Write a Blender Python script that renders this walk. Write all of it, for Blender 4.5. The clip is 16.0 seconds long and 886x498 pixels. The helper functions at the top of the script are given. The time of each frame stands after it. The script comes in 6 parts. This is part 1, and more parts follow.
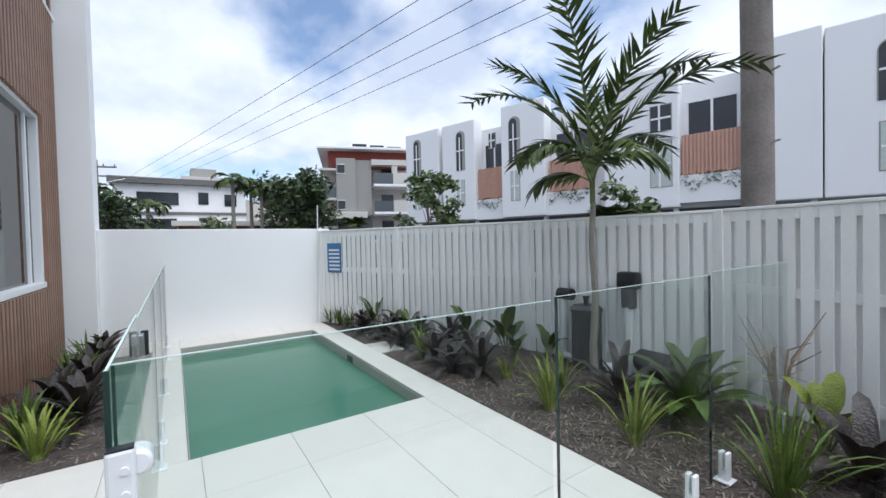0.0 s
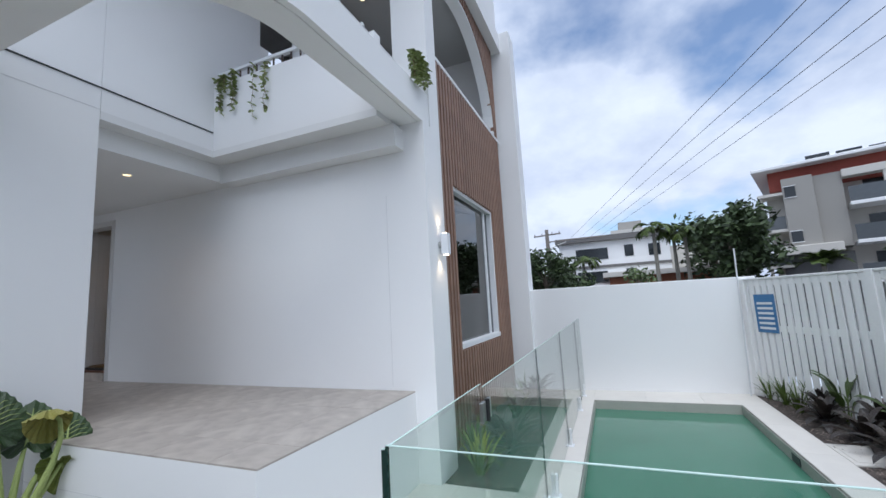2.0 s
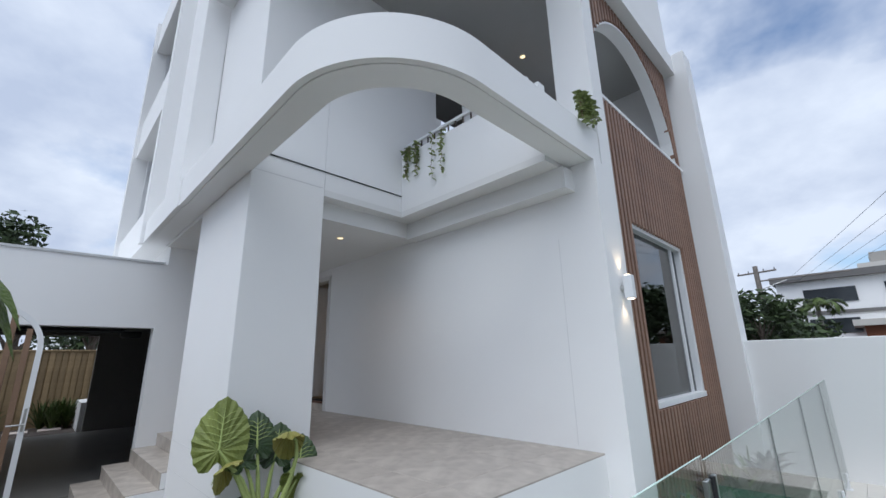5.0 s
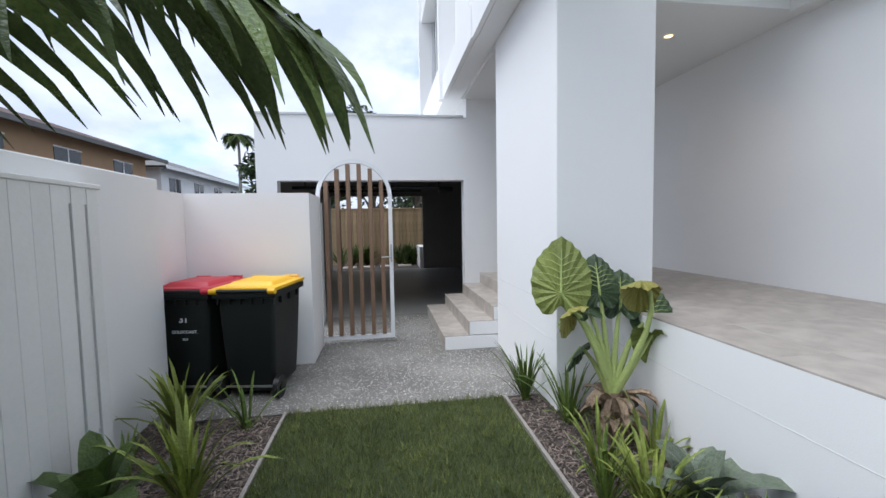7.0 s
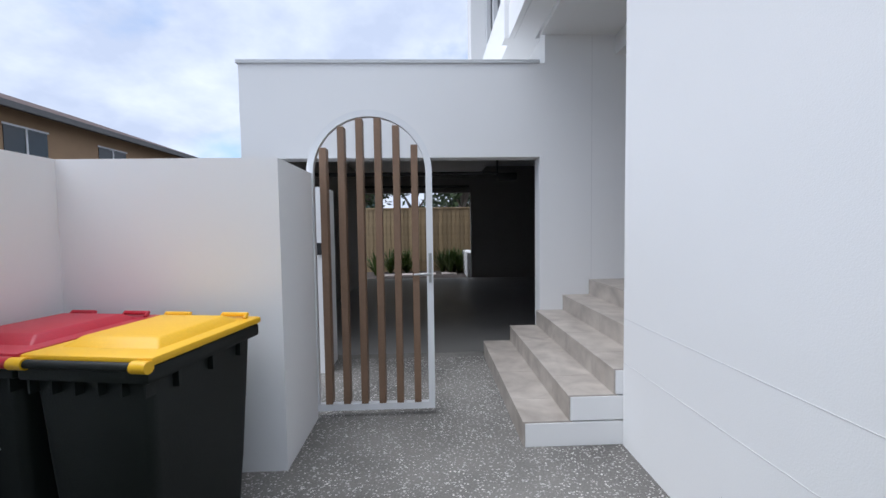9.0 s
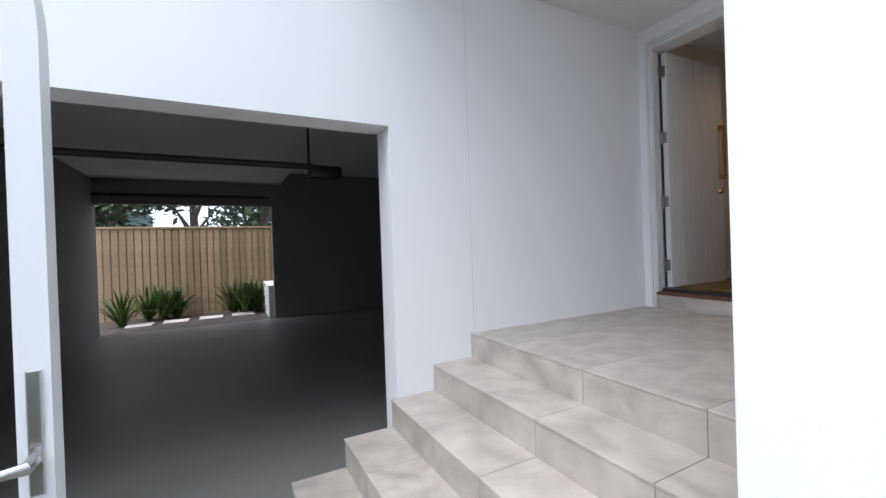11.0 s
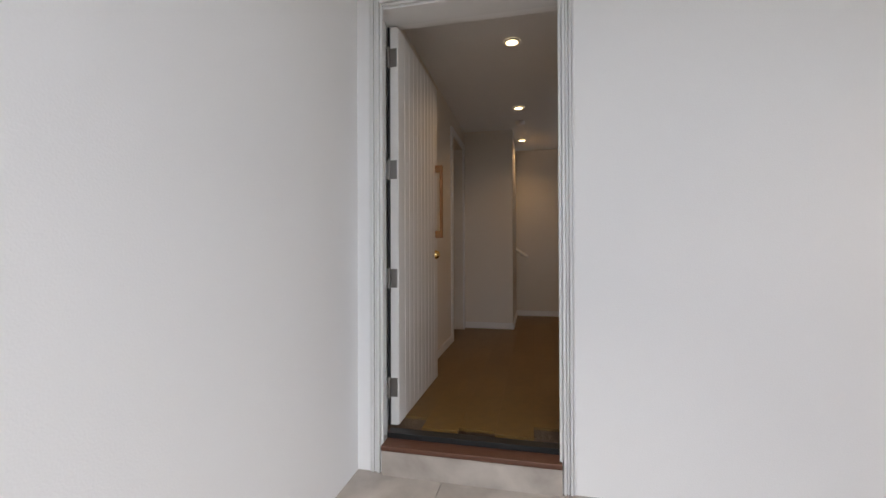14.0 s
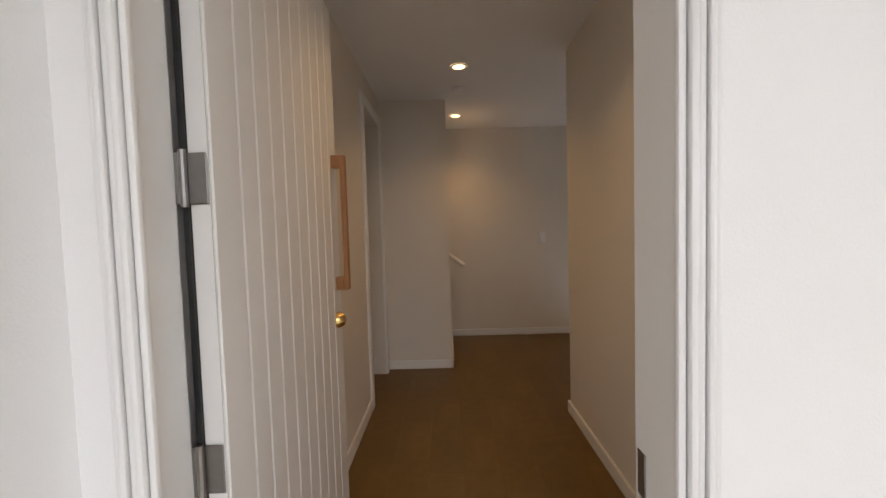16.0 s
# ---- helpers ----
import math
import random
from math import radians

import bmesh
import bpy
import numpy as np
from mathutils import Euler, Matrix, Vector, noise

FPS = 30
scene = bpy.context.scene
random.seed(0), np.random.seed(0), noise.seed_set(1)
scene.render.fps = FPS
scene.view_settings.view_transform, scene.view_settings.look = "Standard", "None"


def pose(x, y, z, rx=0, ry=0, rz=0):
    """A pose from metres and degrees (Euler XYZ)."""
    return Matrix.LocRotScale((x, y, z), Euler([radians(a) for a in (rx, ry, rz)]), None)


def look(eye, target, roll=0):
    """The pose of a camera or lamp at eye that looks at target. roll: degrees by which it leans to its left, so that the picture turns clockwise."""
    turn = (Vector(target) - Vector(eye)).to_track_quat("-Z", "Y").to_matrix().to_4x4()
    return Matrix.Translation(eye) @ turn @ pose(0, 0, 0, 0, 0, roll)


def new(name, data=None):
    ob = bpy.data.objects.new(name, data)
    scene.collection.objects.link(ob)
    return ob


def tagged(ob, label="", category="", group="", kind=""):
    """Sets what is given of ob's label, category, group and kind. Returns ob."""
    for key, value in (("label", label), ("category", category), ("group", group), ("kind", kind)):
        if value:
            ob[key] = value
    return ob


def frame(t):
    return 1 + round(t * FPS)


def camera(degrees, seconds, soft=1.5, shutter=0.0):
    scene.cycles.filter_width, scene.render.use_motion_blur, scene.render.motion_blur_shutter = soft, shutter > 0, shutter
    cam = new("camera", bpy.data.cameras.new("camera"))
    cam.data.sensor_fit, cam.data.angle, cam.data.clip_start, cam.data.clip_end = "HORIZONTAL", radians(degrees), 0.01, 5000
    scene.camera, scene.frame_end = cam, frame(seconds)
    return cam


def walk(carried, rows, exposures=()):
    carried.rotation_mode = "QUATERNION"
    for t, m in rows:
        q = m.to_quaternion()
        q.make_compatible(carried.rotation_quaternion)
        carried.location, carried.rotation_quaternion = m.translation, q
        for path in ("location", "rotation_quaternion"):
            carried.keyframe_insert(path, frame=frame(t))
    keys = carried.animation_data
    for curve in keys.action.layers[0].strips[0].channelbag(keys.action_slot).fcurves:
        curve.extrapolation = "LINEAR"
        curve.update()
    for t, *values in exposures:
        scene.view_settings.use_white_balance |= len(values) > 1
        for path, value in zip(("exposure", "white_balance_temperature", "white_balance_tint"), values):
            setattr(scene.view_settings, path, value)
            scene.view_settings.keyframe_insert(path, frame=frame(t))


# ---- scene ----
cam = camera(94.9, 16.0)
PATH = [
    (0, (-0.174, -0.065, 1.597), (1.493, -1.17, 1.552), -1.3),
    (0.5, (-0.163, -0.279, 1.641), (1.734, -0.913, 1.627), -1.1),
    (1, (-0.081, -0.365, 1.651), (1.915, -0.488, 1.683), -1.6),
    (1.5, (-0.018, -0.458, 1.674), (1.946, -0.097, 1.784), -2.4),
    (2, (-0.023, -0.556, 1.71), (1.814, 0.188, 1.976), -3.2),
    (2.5, (-0.051, -0.586, 1.777), (1.622, 0.385, 2.287), -3.5),
    (3, (-0.08, -0.62, 1.859), (1.428, 0.441, 2.634), -3.4),
    (3.2, (-0.088, -0.621, 1.87), (1.354, 0.45, 2.75), -3.2),
    (5.3, (-0.027, -0.432, 1.699), (1.265, 1.059, 2.027), -0.9),
    (5.5, (-0.019, -0.388, 1.693), (1.198, 1.189, 1.875), -0.6),
    (6, (-0.034, -0.142, 1.598), (0.894, 1.629, 1.574), -0.6),
    (6.5, (-0.052, 0.198, 1.54), (0.52, 2.111, 1.437), -1.1),
    (7, (-0.068, 0.624, 1.539), (0.214, 2.6, 1.414), -1.0),
    (7.5, (-0.083, 1.09, 1.525), (0.016, 3.084, 1.401), -0.9),
    (8, (-0.061, 1.633, 1.506), (-0.036, 3.629, 1.387), -0.7),
    (8.5, (-0.06, 2.238, 1.495), (-0.028, 4.234, 1.377), -0.6),
    (9, (0.002, 2.809, 1.472), (0.072, 4.805, 1.369), -0.8),
    (9.2, (0.007, 3.031, 1.487), (0.122, 5.025, 1.386), -0.6),
    (11.3, (0.434, 5.194, 1.479), (1.552, 6.852, 1.475), -2.1),
    (11.5, (0.512, 5.337, 1.52), (1.751, 6.907, 1.5), -1.9),
    (12, (0.74, 5.674, 1.551), (2.244, 6.992, 1.527), -1.5),
    (12.5, (1.017, 5.928, 1.603), (2.718, 6.979, 1.577), -1.1),
    (13, (1.276, 6.166, 1.689), (3.105, 6.974, 1.668), -0.5),
    (13.5, (1.542, 6.419, 1.808), (3.457, 6.993, 1.804), 0.0),
    (14, (1.82, 6.529, 1.961), (3.773, 6.962, 1.974), -0.2),
    (14.5, (2.085, 6.656, 2.133), (4.062, 6.955, 2.168), -0.6),
    (15, (2.369, 6.685, 2.279), (4.359, 6.878, 2.3), -1.0),
    (15.5, (2.693, 6.732, 2.317), (4.69, 6.837, 2.289), -1.5),
    (16, (3.093, 6.775, 2.29), (5.091, 6.8, 2.188), -1.7),
]
walk(cam, [(t, look(eye, target, roll)) for t, eye, target, roll in PATH], exposures=[
    (0.0, 0.52, 5950, 9), (1.5, 0.38, 5750, 9), (3.0, 0.26, 5750, 9), (5.5, 0.22, 5900, 8), (6.5, 0.5, 5950, 9), (7.5, 0.74, 5950, 9), (9.0, 0.48, 5850, 10),
    (11.5, 1.5, 5950, 9), (12.0, 1.66, 6300, 11), (13.0, 1.70, 6400, 11), (14.5, 1.86, 6600, 11), (16.0, 2.3, 6900, 11)])

# ---------- world and sun ----------
world = bpy.data.worlds.new("sky")
scene.world = world
world.use_nodes = True
wn = world.node_tree
wn.nodes.clear()
w_out = wn.nodes.new("ShaderNodeOutputWorld")
w_bg = wn.nodes.new("ShaderNodeBackground")
w_sky = wn.nodes.new("ShaderNodeTexSky")
w_sky.sky_type, w_sky.sun_disc = "NISHITA", False
w_sky.sun_elevation, w_sky.sun_rotation = radians(64), radians(258)
w_bg.inputs["Strength"].default_value = 0.13
w_geo = wn.nodes.new("ShaderNodeTexCoord")
L = wn.links.new
# clouds lie on a flat layer overhead: direction divided by its height
w_sep = wn.nodes.new("ShaderNodeSeparateXYZ")
w_up = wn.nodes.new("ShaderNodeMath")
w_up.operation = "MAXIMUM"
w_up.inputs[1].default_value = 0.0
w_add = wn.nodes.new("ShaderNodeMath")
w_add.operation = "ADD"
w_add.inputs[1].default_value = 0.38
w_com = wn.nodes.new("ShaderNodeCombineXYZ")
L(w_geo.outputs["Generated"], w_sep.inputs[0])
L(w_sep.outputs["Z"], w_up.inputs[0])
L(w_up.outputs[0], w_add.inputs[0])
for axis in ("X", "Y"):
    dv = wn.nodes.new("ShaderNodeMath")
    dv.operation = "DIVIDE"
    L(w_sep.outputs[axis], dv.inputs[0])
    L(w_add.outputs[0], dv.inputs[1])
    L(dv.outputs[0], w_com.inputs[axis])


def cloud_noise(scale, detail, rough, shift):
    n = wn.nodes.new("ShaderNodeTexNoise")
    m = wn.nodes.new("ShaderNodeMapping")
    m.inputs["Location"].default_value = shift
    n.inputs["Scale"].default_value, n.inputs["Detail"].default_value, n.inputs["Roughness"].default_value = scale, detail, rough
    L(w_com.outputs[0], m.inputs["Vector"])
    L(m.outputs["Vector"], n.inputs["Vector"])
    return n


w_noise = cloud_noise(1.9, 6, 0.52, (3.1, 1.7, 0.0))
w_ramp = wn.nodes.new("ShaderNodeValToRGB")
w_ramp.color_ramp.elements[0].position, w_ramp.color_ramp.elements[0].color = 0.33, (0.08, 0.08, 0.08, 1)
w_ramp.color_ramp.elements[1].position, w_ramp.color_ramp.elements[1].color = 0.47, (1, 1, 1, 1)
w_noise2 = cloud_noise(2.6, 6, 0.55, (0.4, 5.2, 1.0))
w_cl = wn.nodes.new("ShaderNodeValToRGB")
w_cl.color_ramp.elements[0].position, w_cl.color_ramp.elements[0].color = 0.34, (3.7, 4.0, 4.75, 1)
w_cl.color_ramp.elements[1].position, w_cl.color_ramp.elements[1].color = 0.62, (5.6, 5.75, 6.15, 1)
w_mix = wn.nodes.new("ShaderNodeMixRGB")
L(w_noise.outputs["Fac"], w_ramp.inputs["Fac"])
L(w_noise2.outputs["Fac"], w_cl.inputs["Fac"])
L(w_ramp.outputs["Color"], w_mix.inputs["Fac"])
L(w_sky.outputs["Color"], w_mix.inputs["Color1"])
L(w_cl.outputs["Color"], w_mix.inputs["Color2"])
L(w_mix.outputs["Color"], w_bg.inputs["Color"])
L(w_bg.outputs["Background"], w_out.inputs["Surface"])

sun = new("sun", bpy.data.lights.new("sun", "SUN"))
sun.data.energy, sun.data.angle, sun.data.color = 1.85, radians(60), (1.0, 0.97, 0.93)
sun.matrix_world = look((-14, -3, 30), (0, 0, 0))


# ---------- materials ----------
def material(name, color, rough=0.6, metal=0.0, var=0.06, scale=3.0, grain=60.0, bump=0.02, spec=0.5, tint=None, emit=0.0, island=0.0, rand=0.0):
    m = bpy.data.materials.new(name)
    m.use_nodes = True
    nt = m.node_tree
    b = nt.nodes["Principled BSDF"]
    b.inputs["Roughness"].default_value = rough
    b.inputs["Metallic"].default_value = metal
    b.inputs["Specular IOR Level"].default_value = spec
    tc = nt.nodes.new("ShaderNodeTexCoord")
    n1 = nt.nodes.new("ShaderNodeTexNoise")
    n1.inputs["Scale"].default_value, n1.inputs["Detail"].default_value = scale, 5
    n2 = nt.nodes.new("ShaderNodeTexNoise")
    n2.inputs["Scale"].default_value, n2.inputs["Detail"].default_value = grain, 3
    nt.links.new(tc.outputs["Object"], n1.inputs["Vector"])
    nt.links.new(tc.outputs["Object"], n2.inputs["Vector"])
    ramp = nt.nodes.new("ShaderNodeValToRGB")
    c = Vector(color)
    t = Vector(tint) if tint else c * (1 + var)
    ramp.color_ramp.elements[0].position, ramp.color_ramp.elements[1].position = 0.3, 0.7
    ramp.color_ramp.elements[0].color = (*(c * (1 - var)), 1)
    ramp.color_ramp.elements[1].color = (*t, 1)
    mx = nt.nodes.new("ShaderNodeMath")
    mx.operation = "MULTIPLY_ADD"
    mx.inputs[1].default_value = 0.4
    nt.links.new(n2.outputs["Fac"], mx.inputs[0])
    ma = nt.nodes.new("ShaderNodeMath")
    ma.operation = "MULTIPLY"
    ma.inputs[1].default_value = 0.6
    nt.links.new(n1.outputs["Fac"], ma.inputs[0])
    nt.links.new(ma.outputs[0], mx.inputs[2])
    nt.links.new(mx.outputs[0], ramp.inputs["Fac"])
    src = ramp.outputs["Color"]
    if island or rand:
        hs = nt.nodes.new("ShaderNodeHueSaturation")
        mr = nt.nodes.new("ShaderNodeMapRange")
        amount = island or rand
        mr.inputs["To Min"].default_value, mr.inputs["To Max"].default_value = 1 - amount, 1 + amount
        if island:
            g = nt.nodes.new("ShaderNodeNewGeometry")
            nt.links.new(g.outputs["Random Per Island"], mr.inputs["Value"])
        else:
            g = nt.nodes.new("ShaderNodeObjectInfo")
            nt.links.new(g.outputs["Random"], mr.inputs["Value"])
        nt.links.new(mr.outputs["Result"], hs.inputs["Value"])
        nt.links.new(src, hs.inputs["Color"])
        src = hs.outputs["Color"]
    nt.links.new(src, b.inputs["Base Color"])
    if bump:
        bp = nt.nodes.new("ShaderNodeBump")
        bp.inputs["Strength"].default_value, bp.inputs["Distance"].default_value = 0.5, bump
        nt.links.new(n2.outputs["Fac"], bp.inputs["Height"])
        nt.links.new(bp.outputs["Normal"], b.inputs["Normal"])
    if emit:
        b.inputs["Emission Color"].default_value = (*color, 1)
        b.inputs["Emission Strength"].default_value = emit
    return m


def glass_material(name, color, rough=0.0, base=0.03):
    m = bpy.data.materials.new(name)
    m.use_nodes = True
    nt = m.node_tree
    nt.nodes.clear()
    out = nt.nodes.new("ShaderNodeOutputMaterial")
    mix = nt.nodes.new("ShaderNodeMixShader")
    tr = nt.nodes.new("ShaderNodeBsdfTransparent")
    gl = nt.nodes.new("ShaderNodeBsdfGlossy")
    lw = nt.nodes.new("ShaderNodeLayerWeight")
    pw = nt.nodes.new("ShaderNodeMath")
    pw.operation = "POWER"
    pw.inputs[1].default_value = 4.0
    fr = nt.nodes.new("ShaderNodeMath")
    fr.operation = "MULTIPLY_ADD"
    fr.inputs[1].default_value, fr.inputs[2].default_value = 0.75, base
    nt.links.new(lw.outputs["Facing"], pw.inputs[0])
    nt.links.new(pw.outputs[0], fr.inputs[0])
    tr.inputs["Color"].default_value = (*color, 1)
    gl.inputs["Roughness"].default_value = rough
    nt.links.new(fr.outputs[0], mix.inputs[0])
    nt.links.new(tr.outputs[0], mix.inputs[1])
    nt.links.new(gl.outputs[0], mix.inputs[2])
    nt.links.new(mix.outputs[0], out.inputs["Surface"])
    return m


RENDER = material("white_render", (0.86, 0.86, 0.855), 0.85, var=0.02, scale=0.8, grain=180, bump=0.0012, spec=0.25)
CEIL = material("ceiling_white", (0.78, 0.78, 0.77), 0.9, var=0.015, scale=0.7, grain=90, bump=0.001, spec=0.2)
TILE = material("porch_tile", (0.40, 0.352, 0.308), 0.45, var=0.26, scale=2.4, grain=7, bump=0.002, tint=(0.54, 0.49, 0.435), rand=0.03)
TILE.node_tree.nodes["Noise Texture"].inputs["Distortion"].default_value = 1.6
DECK = material("deck_tile", (0.66, 0.63, 0.58), 0.6, var=0.05, scale=5, grain=120, bump=0.002, rand=0.02)
JOINT = material("render_joint", (0.70, 0.70, 0.70), 0.9, var=0.05, bump=0)
GROUT = material("grout", (0.36, 0.34, 0.31), 0.9, var=0.05, bump=0.001)
CONCRETE = material("exposed_aggregate", (0.125, 0.118, 0.11), 0.85, var=0.35, scale=1.2, grain=95, bump=0.012, tint=(0.30, 0.285, 0.26))
GARFLOOR = material("garage_concrete", (0.19, 0.185, 0.175), 0.4, var=0.15, scale=0.9, grain=60, bump=0.002)
MULCH = material("mulch", (0.062, 0.05, 0.043), 0.95, var=0.5, scale=6, grain=60, bump=0.05, tint=(0.14, 0.115, 0.10))
CHIP = material("mulch_chip", (0.19, 0.15, 0.125), 0.9, var=0.3, island=0.7)
GRASS = material("grass_blade", (0.10, 0.14, 0.03), 0.6, var=0.35, scale=2.4, tint=(0.27, 0.30, 0.085), island=0.5)
SOIL = material("lawn_soil", (0.04, 0.055, 0.018), 0.95, var=0.3, scale=3, grain=90, bump=0.02)
FENCE = material("fence_paint", (0.82, 0.825, 0.81), 0.6, var=0.04, scale=2, grain=40, bump=0.002, rand=0.03)
TIMBER = material("timber_batten", (0.25, 0.145, 0.098), 0.55, var=0.18, scale=4, grain=70, bump=0.002, rand=0.10)
TIMBERBACK = material("batten_backing", (0.075, 0.055, 0.045), 0.8, var=0.1)
GATEWOOD = material("gate_slat_wood", (0.225, 0.14, 0.088), 0.5, var=0.12, scale=4, grain=60, bump=0.001, rand=0.06)
WHITEMETAL = material("white_powdercoat", (0.80, 0.81, 0.82), 0.35, var=0.015, bump=0)
BLACK = material("black_plastic", (0.012, 0.013, 0.014), 0.45, var=0.2, grain=120, bump=0.001)
BINBODY = material("bin_plastic", (0.010, 0.013, 0.012), 0.5, spec=0.3, var=0.2, grain=140, bump=0.002)
BINRED = material("red_lid", (0.48, 0.018, 0.04), 0.4, var=0.12, grain=90, bump=0.001)
BINYEL = material("yellow_lid", (0.85, 0.48, 0.008), 0.4, var=0.08, grain=90, bump=0.001)
STEEL = material("brushed_steel", (0.55, 0.55, 0.54), 0.28, metal=1.0, var=0.05, bump=0)
DKSTEEL = material("dark_hinge_steel", (0.30, 0.29, 0.28), 0.35, metal=1.0, var=0.1, bump=0)
BRASS = material("brass", (0.75, 0.52, 0.20), 0.22, metal=1.0, var=0.05, bump=0)
GLASS = glass_material("pool_glass", (0.93, 0.965, 0.95))
GLASSEDGE = material("glass_edge", (0.02, 0.045, 0.038), 0.15, var=0.1, bump=0)
# same glass edge in a pale colour, so its top seems to catch light
GLASSTOP = material("glass_top_glint", (0.62, 0.78, 0.72), 0.15, var=0.05, bump=0)
WINGLASS = glass_material("window_glass", (0.30, 0.32, 0.33), base=0.10)
DOORPAINT = material("door_paint", (0.78, 0.77, 0.75), 0.35, var=0.015, scale=1, grain=90, bump=0.0005)
TRIM = material("trim_paint", (0.80, 0.80, 0.79), 0.35, var=0.015, bump=0)
INTWALL = material("interior_wall", (0.72, 0.675, 0.61), 0.85, var=0.015, scale=0.8, grain=150, bump=0.001, spec=0.2)
POOLTILE = material("pool_interior", (0.115, 0.26, 0.19), 0.5, var=0.12, scale=1.5, grain=40, bump=0.0)
PALING = material("timber_paling", (0.36, 0.26, 0.145), 0.75, var=0.25, scale=5, grain=45, bump=0.003, rand=0.22)
PVC = material("pvc_pipe", (0.68, 0.69, 0.70), 0.4, var=0.03, bump=0)
PAVER = material("stepping_paver", (0.62, 0.54, 0.50), 0.8, var=0.06, bump=0.002)
POLEWOOD = material("pole_wood", (0.21, 0.185, 0.165), 0.9, var=0.3, scale=3, grain=30, bump=0.01)


# ---------- builders ----------
def box(bm, x0, x1, y0, y1, z0, z1):
    v = [bm.verts.new((x, y, z)) for z in (z0, z1) for x, y in ((x0, y0), (x1, y0), (x1, y1), (x0, y1))]
    for f in ((3, 2, 1, 0), (4, 5, 6, 7), (0, 1, 5, 4), (1, 2, 6, 5), (2, 3, 7, 6), (3, 0, 4, 7)):
        bm.faces.new([v[i] for i in f])
    return v


def bevel(bm, w, seg=2):
    bmesh.ops.bevel(bm, geom=list(bm.edges), offset=w, segments=seg, profile=0.5, affect="EDGES", clamp_overlap=True)
    return bm


def boxes(*bs, w=0.0, seg=2):
    bm = bmesh.new()
    for b in bs:
        box(bm, *b)
    if w:
        bevel(bm, w, seg)
    return bm


def prism(bm, pts, z0, z1):
    """A closed outline pts, counterclockwise, drawn up from z0 to z1."""
    lo = [bm.verts.new((x, y, z0)) for x, y in pts]
    hi = [bm.verts.new((x, y, z1)) for x, y in pts]
    n = len(pts)
    bm.faces.new(hi)
    bm.faces.new(lo[::-1])
    for i in range(n):
        j = (i + 1) % n
        bm.faces.new((lo[i], lo[j], hi[j], hi[i]))
    return bm


def tube(bm, path, radii, sides=8, cap=True):
    """A round tube along the points of path; radii is one number or one for each point."""
    path = [Vector(p) for p in path]
    if not hasattr(radii, "__len__"):
        radii = [radii] * len(path)
    rings = []
    run = path[-1] - path[0]
    up = Vector((0, 0, 1)) if abs(run.z) < 0.8 * run.length else Vector((1, 0, 0))
    for i, p in enumerate(path):
        d = (path[min(i + 1, len(path) - 1)] - path[max(i - 1, 0)]).normalized()
        a = d.cross(up)
        if a.length < 1e-3:
            a = d.cross(Vector((0, 1, 0)))
        a.normalize()
        b = a.cross(d)
        rings.append([bm.verts.new(p + radii[i] * (math.cos(k * math.tau / sides) * a + math.sin(k * math.tau / sides) * b)) for k in range(sides)])
    for r, s in zip(rings, rings[1:]):
        for k in range(sides):
            bm.faces.new((r[k], s[k], s[(k + 1) % sides], r[(k + 1) % sides]))
    if cap:
        bm.faces.new(rings[0])
        bm.faces.new(rings[-1][::-1])
    return bm


def disc(bm, c, r, h, sides=24, axis="z"):
    """A short cylinder on the point c along an axis."""
    e = {"x": (h, 0, 0), "y": (0, h, 0), "z": (0, 0, h)}[axis]
    return tube(bm, [c, Vector(c) + Vector(e)], r, sides)


def smooth(ob, angle=35):
    for p in ob.data.polygons:
        p.use_smooth = True
    ob.data.set_sharp_from_angle(angle=radians(angle))
    return ob


def part(name, bm, mat, parent=None, label="", soft=False):
    """Links a bmesh as one mesh object, under a thing or a part."""
    bmesh.ops.recalc_face_normals(bm, faces=bm.faces) if len(bm.faces) < 6000 else None
    me = bpy.data.meshes.new(name)
    bm.to_mesh(me)
    bm.free()
    me.materials.append(mat)
    ob = new(name, me)
    if parent:
        ob.parent = parent
        ob.matrix_parent_inverse = parent.matrix_basis.inverted() if parent.parent is None else Matrix()
    if label:
        tagged(ob, label)
    if soft:
        smooth(ob)
    return ob


def piece(name, me, parent, loc, rz=0.0):
    """One more object on a shared mesh, under its owner."""
    ob = new(name, me)
    ob.parent = parent
    ob.matrix_basis = pose(*loc, 0, 0, rz)
    return ob


def mesh_of(bm, name, mat):
    bmesh.ops.recalc_face_normals(bm, faces=bm.faces)
    me = bpy.data.meshes.new(name)
    bm.to_mesh(me)
    bm.free()
    me.materials.append(mat)
    return me


def thing(name, loc, label, category, group="", rz=0.0):
    ob = new(name)
    ob.matrix_basis = pose(*loc, 0, 0, rz)
    ob.empty_display_size = 0.1
    bpy.context.view_layer.update()
    return tagged(ob, label, category, group)


def struct(name, bm, mat, label="", category="", soft=False):
    return tagged(part(name, bm, mat, None, "", soft), label, category, "", "structure")


# ---------- large structure ----------
def arc(cx, cy, r, a0, a1, n):
    return [(cx + r * math.cos(radians(a0 + (a1 - a0) * i / n)), cy + r * math.sin(radians(a0 + (a1 - a0) * i / n))) for i in range(n + 1)]


GZ = 0.0
PZ = 0.8625  # porch top
FZ = 1.045  # inner floor

